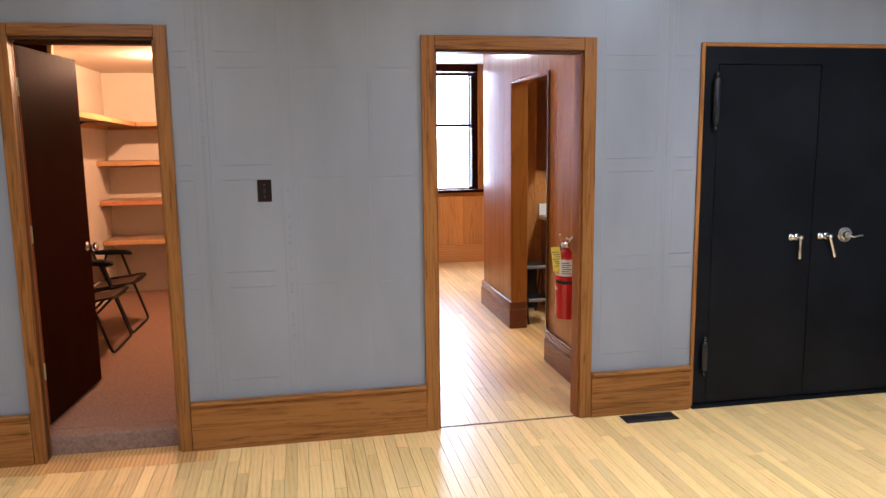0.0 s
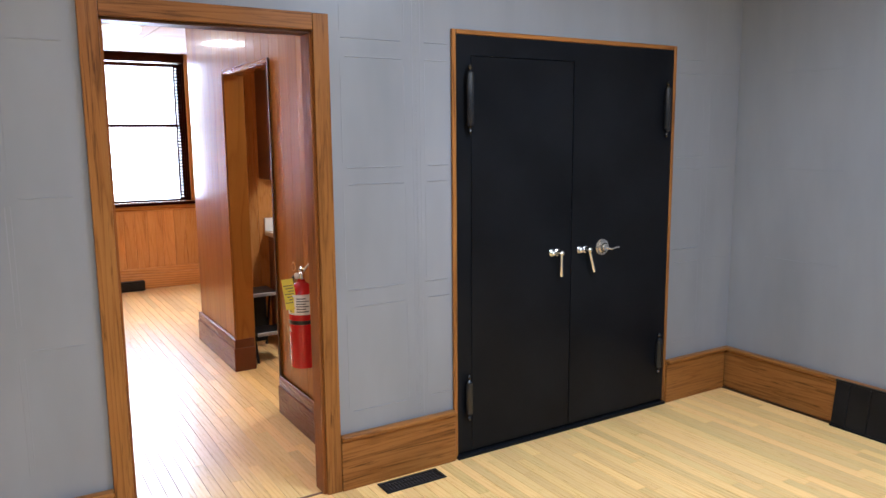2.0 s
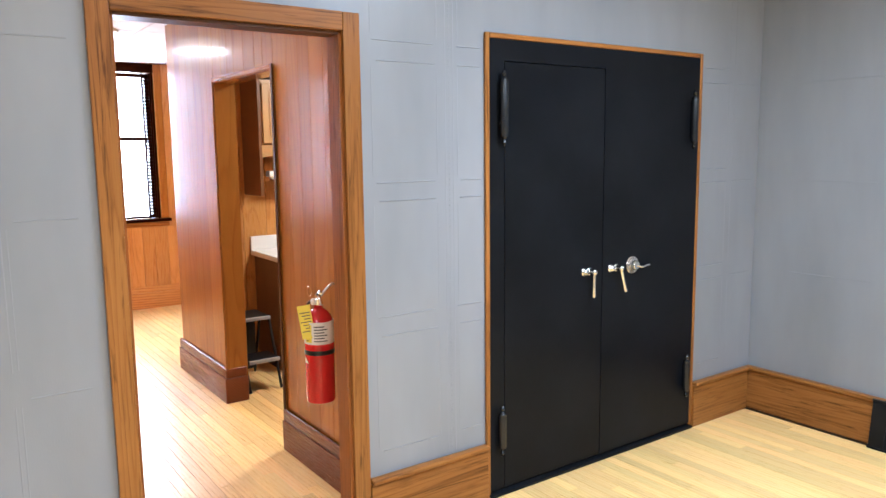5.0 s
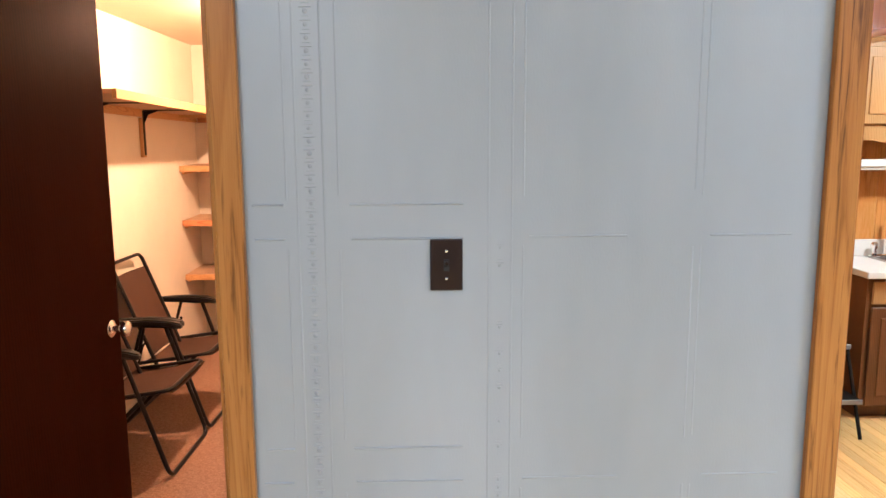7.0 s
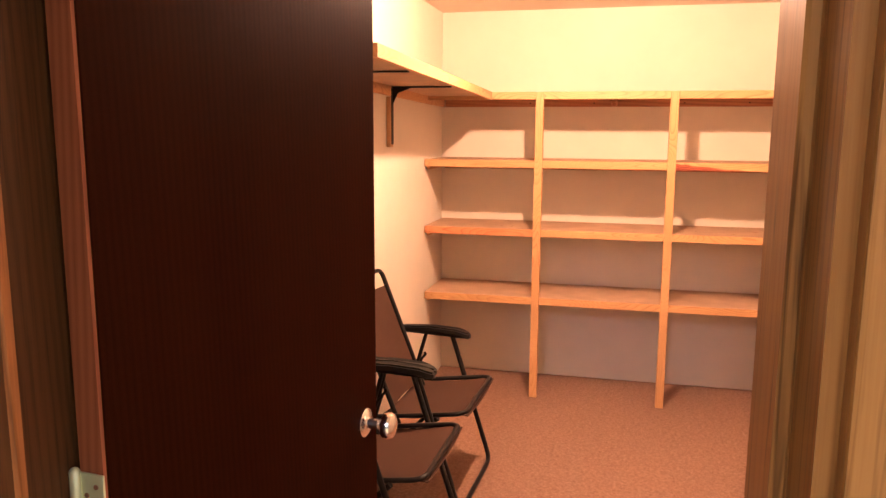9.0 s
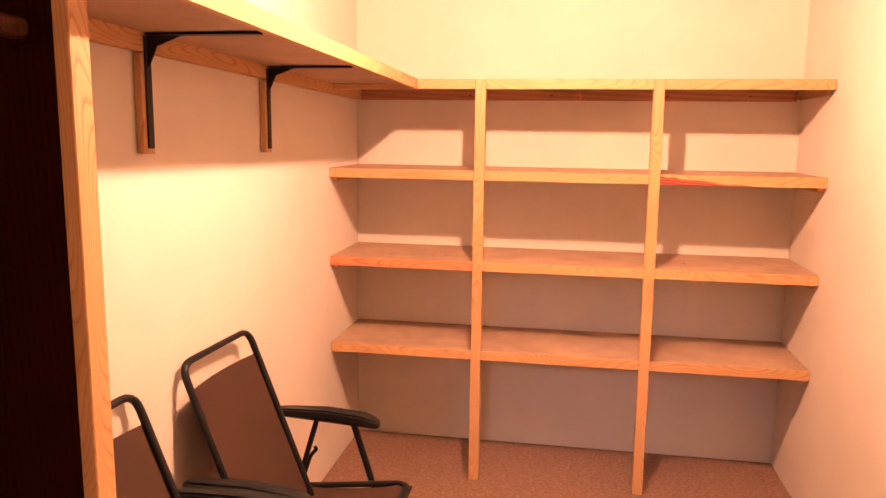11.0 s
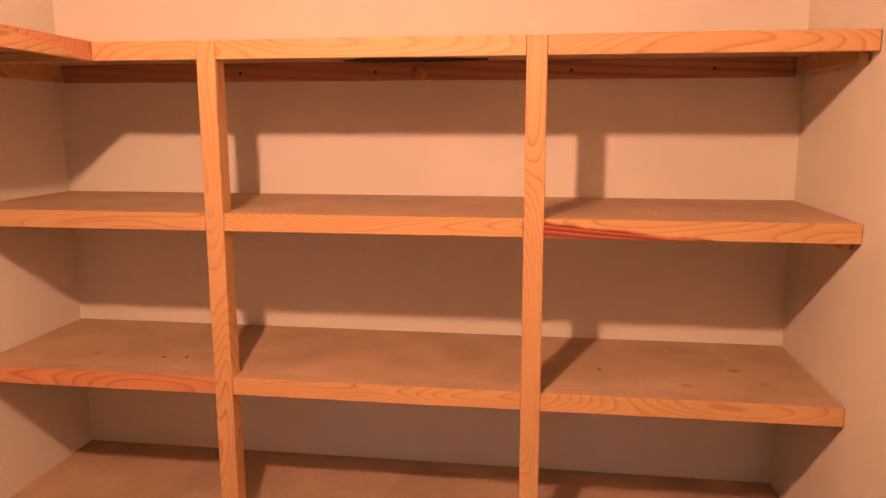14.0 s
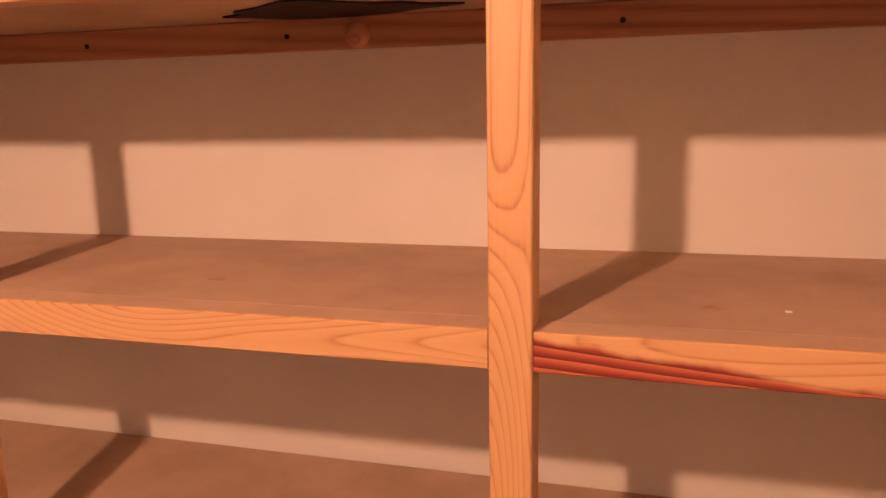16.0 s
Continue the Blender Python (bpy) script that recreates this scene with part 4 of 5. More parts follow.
lathe(bm, [(0.022, 0), (0.022, 0.006), (0.019, 0.012), (0.0165, 0.013)], Matrix.Translation((-1.655, UY - 0.0455, 1.705)) @ pose(0, 0, 0, 90), 18)
part("socket", bm, mahogany, rod, smooth=True)

# ---- closet bulb ----
BX, BY = -0.945, 6.20
bulb = thing("bulb_holder", (BX, BY, CZ1), "bare warm bulb in a white ceiling lampholder", "ceiling light")
bm = bmesh.new()
lathe(bm, [(0.056, 0.0), (0.056, -0.006), (0.044, -0.014), (0.020, -0.018), (0.0, -0.018)], Matrix.Translation((BX, BY, CZ1 - 0.0005)), 24)
part("lampholder", bm, label_white, bulb, smooth=True)
bm = bmesh.new()
lathe(bm, [(0.012, -0.019), (0.016, -0.028), (0.026, -0.040), (0.030, -0.055), (0.027, -0.070), (0.016, -0.081), (0, -0.085)], Matrix.Translation((BX, BY, CZ1)), 20)
glow = part("bulb", bm, glow_bulb, bulb, smooth=True)
glow.visible_shadow = False


# ---- folding chairs ----
def folding_chair():
    """A folding chair that faces +x; its origin lies on the floor under the seat."""
    ob = new("folding_chair")
    tagged(ob, "folding chair, brown sling fabric on dark tubular frame", "chair", "folding chairs by the closet wall")
    W, WB = 0.235, 0.185
    R = 0.0105
    bm = bmesh.new()
    tube(bm, fillet([(-0.06, -WB, 0.36), (-0.274, -WB, 0.998), (-0.274, WB, 0.998), (-0.06, WB, 0.36)], 0.05), R, 10)
    part("back_frame", bm, black_metal, ob, smooth=True)
    bm = bmesh.new()
    rows = []
    for i in range(9):
        u = i / 8
        z = 0.43 + 0.485 * u
        cx = -0.06 - (z - 0.36) * 0.344
        row = []
        for j in range(9):
            v = -1 + j / 4
            row.append((cx - 0.016 * (1 - v * v), v * (WB - 0.002), z))
        rows.append(row)
    sheet_solid(bm, rows, Vector((-0.0035, 0, -0.001)))
    part("backrest", bm, sling, ob, smooth=True)
    bm = bmesh.new()
    rows = []
    for i in range(9):
        u = i / 8
        cx = -0.12 + 0.355 * u
        z = 0.415 + 0.062 * u - 0.020 * math.sin(math.pi * u) - (0.018 * max(0, u - 0.88) / 0.12)
        rows.append([(cx, (-1 + j / 4) * (W - 0.004), z - 0.018 * (1 - (-1 + j / 4) ** 2)) for j in range(9)])
    sheet_solid(bm, rows, Vector((0, 0, -0.0035)))
    part("seat", bm, sling, ob, smooth=True)
    bm = bmesh.new()
    tube(bm, fillet([(-0.15, -W, 0.405), (0.225, -W, 0.468), (0.225, W, 0.468), (-0.15, W, 0.405)], 0.05), R, 10)
    part("seat_frame", bm, black_metal, ob, smooth=True)
    WL = W + 0.026
    bm = bmesh.new()
    tube(bm, fillet([(0.035, -WL, 0.66), (0.215, -WL, 0.012), (0.215, WL, 0.012), (0.035, WL, 0.66)], 0.055), R, 10)
    part("front_leg", bm, black_metal, ob, "dark tubular front leg loop", smooth=True)
    WR = W + 0.014
    bm = bmesh.new()
    tube(bm, fillet([(0.12, -WR, 0.44), (-0.25, -WR, 0.012), (-0.25, WR, 0.012), (0.12, WR, 0.44)], 0.055), R, 10)
    part("rear_leg", bm, black_metal, ob, "dark tubular rear leg loop", smooth=True)
    for s in (-1, 1):
        bm = bmesh.new()
        outline = []
        for i in range(20):
            a = 2 * math.pi * i / 20
            cx, cy = math.cos(a), math.sin(a)
            outline.append((-0.055 + 0.175 * math.copysign(abs(cx) ** 0.35, cx), s * (WL + 0.004) + 0.025 * math.copysign(abs(cy) ** 0.6, cy) * (1.15 if cx > 0 else 0.9)))
        prism(bm, outline, "z", 0.655, 0.686)
        es = [e for e in bm.edges if abs(e.verts[0].co.z - e.verts[1].co.z) < 1e-4]
        bmesh.ops.bevel(bm, geom=es, offset=0.007, segments=2, affect="EDGES")
        for v in bm.verts:
            t = (v.co.x + 0.23) / 0.35
            v.co.z += 0.012 * math.sin(math.pi * min(1, max(0, t))) - (0.014 * max(0, t - 0.85) / 0.15)
        arm = part("armrest", bm, black_plastic, ob, "black moulded plastic armrest", smooth=True)
        bm = bmesh.new()
        lathe(bm, [(0.006, 0), (0.005, 0.002), (0, 0.003)], Matrix.Translation((0.035, s * (WL + 0.011), 0.645)) @ pose(0, 0, 0, -90 * s), 10)
        part("rivet", bm, chrome, arm)
        bm = bmesh.new()
        tube(bm, [(-0.085, s * WL, 0.656), (-0.13, s * (W + 0.014), 0.47)], 0.0085, 8)
        part("strut", bm, black_metal, ob, smooth=True)
        bm = bmesh.new()
        tube(bm, fillet([(-0.135, s * (W + 0.016), 0.41), (-0.105, s * (W + 0.02), 0.52), (-0.085, s * (W + 0.02), 0.545), (-0.092, s * (W + 0.02), 0.555)], 0.02), 0.006, 8)
        part("latch", bm, black_metal, ob, smooth=True)
    return ob


def sheet_solid(bm, rows, depth):
    """A thin cloth with both its faces and its rim."""
    top = [[bm.verts.new(p) for p in r] for r in rows]
    low = [[bm.verts.new(Vector(p) + depth) for p in r] for r in rows]
    nr, nc = len(rows), len(rows[0])
    for i in range(nr - 1):
        for j in range(nc - 1):
            bm.faces.new((top[i][j], top[i][j + 1], top[i + 1][j + 1], top[i + 1][j]))
            bm.faces.new((low[i][j], low[i + 1][j], low[i + 1][j + 1], low[i][j + 1]))
    for i in range(nr - 1):
        bm.faces.new((top[i][0], top[i + 1][0], low[i + 1][0], low[i][0]))
        bm.faces.new((top[i][-1], low[i][-1], low[i + 1][-1], top[i + 1][-1]))
    for j in range(nc - 1):
        bm.faces.new((top[0][j], low[0][j], low[0][j + 1], top[0][j + 1]))
        bm.faces.new((top[-1][j], top[-1][j + 1], low[-1][j + 1], low[-1][j]))


chair = folding_chair()
for piece in chair.children_recursive:      # a low chair
    piece.data.transform(Matrix.Diagonal((1.0, 0.98, 0.865, 1.0)))
chair.matrix_basis = pose(-1.556, 6.28, CZ0, 0, 0, -3)
copy_thing(chair, pose(-1.574, 5.715, CZ0, 0, 0, -2))

# ---- hall: partition boards, baseboards, opening lining ----
def planks(parent, axis, face, a, b, z0, z1, side, material, wmin=0.10, wmax=0.17, thick=0.011, name="plank", ease=0.003):
    """Upright boards with eased edges on a wall face; side is the way they stand out."""
    p = a
    while p < b - 0.01:
        w = random.uniform(wmin, wmax)
        q = min(p + w, b)
        if b - q < 0.05:
            q = b
        d0, d1 = sorted((face, face + side * thick))
        if axis == "y":
            bm = bx(d0, d1, p + 0.0004, q - 0.0004, z0, z1, bevel=ease)
        else:
            bm = bx(p + 0.0004, q - 0.0004, d0, d1, z0, z1, bevel=ease)
        part(name, bm, material, parent)
        p = q


planks(partition, "y", PX + 0.0115, BACKH + 0.013, OY0 - 0.001, 0.225, HZ1 - 0.008, -1, panel_z, ease=0.0014)
planks(partition, "y", PX + 0.0115, OY1 + 0.001, NY + PT, 0.225, HZ1 - 0.008, -1, panel_z, ease=0.0014)
planks(partition, "y", PX + 0.0115, OY0, OY1, OZ + 0.002, HZ1 - 0.008, -1, panel_z)
planks(partition, "y", PX + PT - 0.0115, BACKH + 0.013, OY0 - 0.001, 0.0, HZ1 - 0.008, 1, honey_z)
planks(partition, "y", PX + PT - 0.0115, OY1 + 0.001, NY - 0.001, 0.0, HZ1 - 0.008, 1, honey_z)
lining = thing("opening_trim", (PX, (OY0 + OY1) / 2, 0), "varnished wooden lining of the kitchenette opening", "door frame")
lining["kind"] = "structure"
part("side_lining", bx(PX - 0.006, PX + PT + 0.006, OY1 - 0.020, OY1 - 0.001, 0, OZ - 0.001, bevel=0.002), panel_z, lining)
part("side_lining", bx(PX - 0.006, PX + PT + 0.006, OY0 + 0.001, OY0 + 0.020, 0, OZ - 0.001, bevel=0.002), panel_z, lining)
part("head_lining", bx(PX - 0.006, PX + PT + 0.006, OY0 + 0.021, OY1 - 0.021, OZ - 0.020, OZ - 0.001, bevel=0.002), panel_y, lining)
part("edge_bead", bx(PX - 0.014, PX - 0.0065, OY0 - 0.012, OY0 + 0.012, 0.225, OZ + 0.012, bevel=0.002), jamb_z, lining, "dark edge bead")
part("edge_bead", bx(PX - 0.014, PX - 0.0065, OY1 - 0.012, OY1 + 0.012, 0.225, OZ + 0.012, bevel=0.002), panel_z, lining)
part("edge_bead", bx(PX - 0.014, PX - 0.0065, OY0 + 0.0125, OY1 - 0.0125, OZ - 0.012, OZ + 0.012, bevel=0.002), panel_y, lining)


def hall_base(x0, x1, y0, y1, along):
    """Dark base board with a moulded cap."""
    ob = solid("baseboard", bx(x0, x1, y0, y1, 0.0, 0.165, bevel=0.003), mahogany_base_y if along == "y" else honey_x)
    tagged(ob, "varnished hall baseboard with a moulded cap", "baseboard", kind="structure")
    s = 0.006
    part("cap", bx(x0 + s, x1 - (s if along == "y" else 0), y0 + (0 if along == "y" else s), y1, 0.1655, 0.228, bevel=0.008, seg=3), mahogany_base_y if along == "y" else honey_x, ob, smooth=True)


hall_base(PX - 0.026, PX - 0.001, BACKH + 0.014, OY0 + 0.004, "y")
hall_base(PX - 0.026, PX + PT + 0.004, OY1 - 0.024, NY + PT + 0.02, "y")
hall_base(HX0, 4.8, HY1 - 0.03, HY1 - 0.012, "x")
planks(hall_north, "x", HY1 - 0.0005, HX0, HX1, 0.20, 0.845, -1, honey_z, 0.11, 0.16, 0.010)
planks(hall_north, "x", HY1 - 0.0005, 2.292, HX1, 0.93, HZ1 - 0.01, -1, honey_z, 0.11, 0.16, 0.010)
planks(nook_north, "x", NY + 0.0115, PX + PT, 3.6, 0.0, HZ1 - 0.008, -1, honey_z, 0.14, 0.22)

# ---- window ----
win = thing("window_hall", ((WX0 + WX1) / 2, HY1, WZ0), "tall sash window with reddish wooden frame, bright daylight", "window")
win["kind"] = "structure"
part("side_casing", bx(WX1, WX1 + 0.074, HY1 - 0.026, HY1 - 0.001, WZ0, HZ1 - 0.012, bevel=0.004), panel_z, win)
part("side_casing", bx(WX0 - 0.165, WX0, HY1 - 0.026, HY1 - 0.001, WZ0, HZ1 - 0.012, bevel=0.004), panel_z, win)
part("head_casing", bx(WX0 + 0.001, WX1 - 0.001, HY1 - 0.024, HY1 - 0.001, WZ1, HZ1 - 0.012, bevel=0.004), mahogany, win, "dark wooden head casing")
part("sill", bx(WX0 - 0.18, WX1 + 0.09, HY1 - 0.065, HY1 + 0.10, WZ0 - 0.032, WZ0 - 0.001, bevel=0.006, seg=2), mahogany, win, "dark wooden sill")
part("apron", bx(WX0 - 0.165, WX1 + 0.074, HY1 - 0.024, HY1 - 0.011, 0.848, WZ0 - 0.033, bevel=0.003), panel_x, win)
for a, b in ((WX0, WX0 + 0.022), (WX1 - 0.022, WX1)):
    part("side_jamb", bx(a, b, HY1 + 0.002, HY1 + 0.178, WZ0, WZ1), mahogany, win)
MIDZ = 1.742
for z0, z1, yy in ((WZ0 + 0.002, MIDZ + 0.018, HY1 + 0.05), (MIDZ - 0.018, WZ1 - 0.004, HY1 + 0.084)):
    sash = part("sash", bx(WX0 + 0.023, WX1 - 0.023, yy, yy + 0.032, z0, z0 + 0.020, bevel=0.003), mahogany, win, "dark wooden sash")
    part("top_rail", bx(WX0 + 0.023, WX1 - 0.023, yy, yy + 0.032, z1 - 0.036, z1, bevel=0.003), mahogany, sash)
    for a, b in ((WX0 + 0.023, WX0 + 0.06), (WX1 - 0.06, WX1 - 0.023)):
        part("stile", bx(a, b, yy + 0.001, yy + 0.031, z0 + 0.0205, z1 - 0.0205, bevel=0.003), mahogany, sash)
    pane = part("pane", bx(WX0 + 0.06, WX1 - 0.06, yy + 0.014, yy + 0.018, z0 + 0.02, z1 - 0.02), glass, sash)
    pane.visible_shadow = False
shut = thing("shutter", (WX1 - 0.06, HY1 + 0.03, WZ0), "narrow dark louvred shutter beside the window glass", "shutter")
for a, b in ((WX1 - 0.108, WX1 - 0.094), (WX1 - 0.038, WX1 - 0.023)):
    part("stile", bx(a, b, HY1 + 0.02, HY1 + 0.045, WZ0 + 0.002, WZ1 - 0.004), mahogany, shut)
z = WZ0 + 0.02
while z < WZ1 - 0.04:
    bm = bmesh.new()
    prism(bm, [(HY1 + 0.016, z), (HY1 + 0.016, z + 0.004), (HY1 + 0.046, z + 0.024), (HY1 + 0.046, z + 0.020)], "x", WX1 - 0.0938, WX1 - 0.0382)
    part("slat", bm, mahogany, shut)
    z += 0.034

# ---- hall lamps, register ----
def dome_light(x, y, z):
    ob = thing("dome_light", (x, y, z), "round white glass ceiling dome light, switched on", "ceiling light", "hall ceiling lights")
    bm = bmesh.new()
    lathe(bm, [(0.165, 0), (0.165, -0.018), (0.150, -0.026), (0.14, -0.026)], Matrix.Translation((x, y, z)), 28)
    part("rim", bm, label_white, ob, smooth=True)
    bm = bmesh.new()
    lathe(bm, [(0.148, -0.0265), (0.140, -0.050), (0.115, -0.074), (0.07, -0.092), (0.0, -0.098)], Matrix.Translation((x, y, z)), 28)
    d = part("shade", bm, glow_lamp, ob, "glowing white glass shade", smooth=True)
    d.visible_shadow = False


dome_light(1.30, 7.25, HZ1 - 0.009)
dome_light(1.12, 4.78, HZ1 - 0.009)
dome_light(2.75, 5.5, HZ1 - 0.009)
hreg = thing("wall_register", (1.45, 9.2, 0), "black slotted metal register at the far baseboard", "floor vent")
part("body", bx(1.22, 1.66, HY1 - 0.105, HY1 - 0.032, 0.001, 0.105, bevel=0.006), black_metal, hreg)
for k in range(6):
    part("slat", bx(1.235, 1.645, HY1 - 0.109, HY1 - 0.1052, 0.018 + k * 0.013, 0.023 + k * 0.013), black_plastic, hreg)

# ---- fire extinguisher ----
EX, EY = 1.588, 4.31
ext = thing("fire_extinguisher", (EX, EY, 0.45), "red fire extinguisher with yellow tag hung on wall", "fire extinguisher")
R = 0.066
T = Matrix.Translation((EX, EY, 0))
bm = bmesh.new()
lathe(bm, [(0, 0.452), (0.050, 0.452), (0.062, 0.456), (R, 0.466), (R, 0.800), (0.064, 0.825), (0.056, 0.848), (0.042, 0.868), (0.026, 0.880), (0.019, 0.886), (0.019, 0.896), (0, 0.896)], T, 32)
part("cylinder", bm, red_paint, ext, smooth=True)
bm = bmesh.new()
lathe(bm, [(R + 0.0002, 0.728), (R + 0.0012, 0.7285), (R + 0.0012, 0.828), (R + 0.0002, 0.8285)], T, 32)
lab = part("label", bm, label_white, ext, "white and yellow printed label", smooth=True)
bm = bmesh.new()
lathe(bm, [(R + 0.0002, 0.678), (R + 0.0022, 0.679), (R + 0.0022, 0.698), (R + 0.0002, 0.699)], T, 32)
part("band", bm, black_plastic, ext, "black rubber band", smooth=True)


def on_curve(bm, a0, a1, z0, z1, r):
    """A patch that lies round the cylinder between two bearings."""
    n = 6
    lo = [bm.verts.new((EX + r * math.cos(radians(a0 + (a1 - a0) * i / n)), EY + r * math.sin(radians(a0 + (a1 - a0) * i / n)), z0)) for i in range(n + 1)]
    hi = [bm.verts.new((v.co.x, v.co.y, z1)) for v in lo]
    for i in range(n):
        bm.faces.new((lo[i], lo[i + 1], hi[i + 1], hi[i]))


bm = bmesh.new()
on_curve(bm, 185, 215, 0.738, 0.818, R + 0.0016)
part("yellow_field", bm, label_yellow, lab)
bm = bmesh.new()
for k in range(6):
    on_curve(bm, 225, 225 + (40 if k % 2 else 52), 0.742 + k * 0.013, 0.747 + k * 0.013, R + 0.0016)
    on_curve(bm, 189, 189 + (20 if k % 3 else 12), 0.744 + k * 0.013, 0.748 + k * 0.013, R + 0.002)
part("print", bm, ink, lab)
bm = bmesh.new()
vs = [bm.verts.new((EX + (R + 0.0014) * math.cos(radians(a)), EY + (R + 0.0014) * math.sin(radians(a)), z)) for a, z in ((172, 0.668), (196, 0.640), (172, 0.640))]
bm.faces.new(vs)
part("triangle_mark", bm, label_white, ext, "small white triangle mark")
bm = bmesh.new()
lathe(bm, [(0.016, 0.896), (0.020, 0.900), (0.020, 0.925), (0.014, 0.930), (0.014, 0.944), (0, 0.944)], T, 18)
valve = part("valve", bm, chrome, ext, "chrome valve head", smooth=True)
bm = bmesh.new()
tube(bm, fillet([(EX, EY + 0.01, 0.930), (EX - 0.01, EY - 0.04, 0.945), (EX - 0.02, EY - 0.075, 0.912)], 0.03), 0.009, 8, 0.5)
part("carry_handle", bm, chrome, valve, smooth=True)
bm = bmesh.new()
tube(bm, fillet([(EX, EY + 0.01, 0.944), (EX - 0.005, EY - 0.04, 0.972), (EX - 0.02, EY - 0.07, 0.962)], 0.03), 0.009, 8, 0.5)
part("squeeze_lever", bm, chrome, valve, smooth=True)
bm = bmesh.new()
lathe(bm, [(0.015, 0), (0.016, 0.003), (0.015, 0.012), (0, 0.013)], Matrix.Translation((EX - 0.018, EY, 0.915)) @ pose(0, 0, 0, 0, -90), 16)
part("gauge", bm, label_white, valve, smooth=True)
bm = bmesh.new()
c = Vector((EX - 0.02, EY + 0.045, 0.955))
tube(bm, [c + Vector((0, 0.022 * math.cos(a), 0.022 * math.sin(a))) for a in np.linspace(0, 2 * math.pi, 17)], 0.0018, 6)
part("pull_ring", bm, chrome, valve, smooth=True)
bm = bmesh.new()
tube(bm, fillet([(EX, EY + 0.018, 0.915), (EX - 0.02, EY + 0.07, 0.90), (EX - 0.01, EY + 0.082, 0.80), (EX, EY + 0.078, 0.62)], 0.04), 0.008, 10)
part("hose", bm, black_plastic, ext, smooth=True)
bm = bmesh.new()
box(bm, -0.0008, 0.0008, -0.030, 0.030, -0.150, 0.0)
bmesh.ops.transform(bm, matrix=pose(EX - 0.076, EY - 0.006, 0.905, 0, 4, 48) @ pose(0, 0, 0, -10), verts=bm.verts[:])
tag = part("tag", bm, label_yellow, ext, "yellow inspection tag")
bm = bmesh.new()
for k in range(7):
    box(bm, -0.0016, -0.0009, -0.024, 0.024 - (k % 3) * 0.009, -0.035 - k * 0.014, -0.031 - k * 0.014)
bmesh.ops.transform(bm, matrix=pose(EX - 0.076, EY - 0.006, 0.905, 0, 4, 48) @ pose(0, 0, 0, -10), verts=bm.verts[:])
part("print", bm, ink, tag)
hook = part("wall_hook", bx(PX - 0.006, PX - 0.0005, EY - 0.012, EY + 0.012, 0.925, 1.00, bevel=0.002), steel, ext, "steel wall hook")
bm = bmesh.new()
tube(bm, fillet([(PX - 0.004, EY, 0.985), (PX - 0.04, EY, 0.985), (EX + 0.012, EY, 0.935)], 0.02), 0.006, 8)
part("prong", bm, steel, hook, smooth=True)

ext.location.z += 0.02

# ---- kitchenette ----
KX0, KY0 = 2.215, 6.215
base = thing("base_cabinet", (KX0 + 0.9, 6.5, 0), "dark knotty wooden base cabinet under the counter", "cabinet")
part("body", bx(KX0 + 0.012, 3.7, KY0 + 0.022, NY - 0.001, 0.075, 0.822), cabinet_dark, base)
part("plinth", bx(KX0 + 0.03, 3.7, KY0 + 0.075, NY - 0.001, 0.0, 0.0745), cabinet_dark, base)
for k in range(3):
    a = KX0 + 0.04 + k * 0.46
    d = part("drawer", bx(a, a + 0.42, KY0 + 0.004, KY0 + 0.0215, 0.672, 0.800, bevel=0.004), cabinet_wood, base)
    bm = bmesh.new()
    tube(bm, fillet([(a + 0.14, KY0 + 0.003, 0.736), (a + 0.145, KY0 - 0.02, 0.736), (a + 0.275, KY0 - 0.02, 0.736), (a + 0.28, KY0 + 0.003, 0.736)], 0.015), 0.005, 8)
    part("handle", bm, steel, d, smooth=True)
    d = part("cabinet_door", bx(a, a + 0.42, KY0 + 0.004, KY0 + 0.0215, 0.085, 0.655, bevel=0.004), cabinet_dark, base)
    part("raised_panel", bx(a + 0.055, a + 0.365, KY0 - 0.002, KY0 + 0.0037, 0.145, 0.595, bevel=0.003), cabinet_dark, d)
counter = thing("countertop", (3.0, 6.45, 0.825), "white laminate countertop with steel sink", "countertop")
bm = bmesh.new()
box(bm, KX0 - 0.02, 2.50, KY0 - 0.03, NY - 0.002, 0.824, 0.862, bevel=0.004)
box(bm, 3.02, 3.7, KY0 - 0.03, NY - 0.002, 0.824, 0.862, bevel=0.004)
box(bm, 2.50, 3.02, KY0 - 0.03, 6.28, 0.824, 0.862, bevel=0.004)
box(bm, 2.50, 3.02, 6.64, NY - 0.002, 0.824, 0.862, bevel=0.004)
part("slab", bm, counter_white, counter)
part("backsplash", bx(KX0 - 0.02, 3.7, NY - 0.022, NY - 0.003, 0.8625, 0.965, bevel=0.003), counter_white, counter)
sink = thing("sink", (2.76, 6.46, 0.86), "stainless steel kitchen sink set in the counter", "sink")
bm = bmesh.new()
for a, b, c, d in ((2.48, 3.04, 6.26, 6.285), (2.48, 3.04, 6.635, 6.66), (2.48, 2.505, 6.2855, 6.6345), (3.015, 3.04, 6.2855, 6.6345)):
    box(bm, a, b, c, d, 0.8625, 0.868, bevel=0.002)
part("rim", bm, steel, sink)
bm = bmesh.new()
for a, b, c, d in ((2.503, 3.017, 6.283, 6.287), (2.503, 3.017, 6.633, 6.637), (2.503, 2.507, 6.287, 6.633), (3.013, 3.017, 6.287, 6.633)):
    box(bm, a, b, c, d, 0.70, 0.863)
box(bm, 2.503, 3.017, 6.283, 6.637, 0.695, 0.70)
part("basin", bm, steel, sink)
fau = thing("faucet", (2.60, 6.66, 0.868), "chrome gooseneck kitchen faucet with two taps", "faucet")
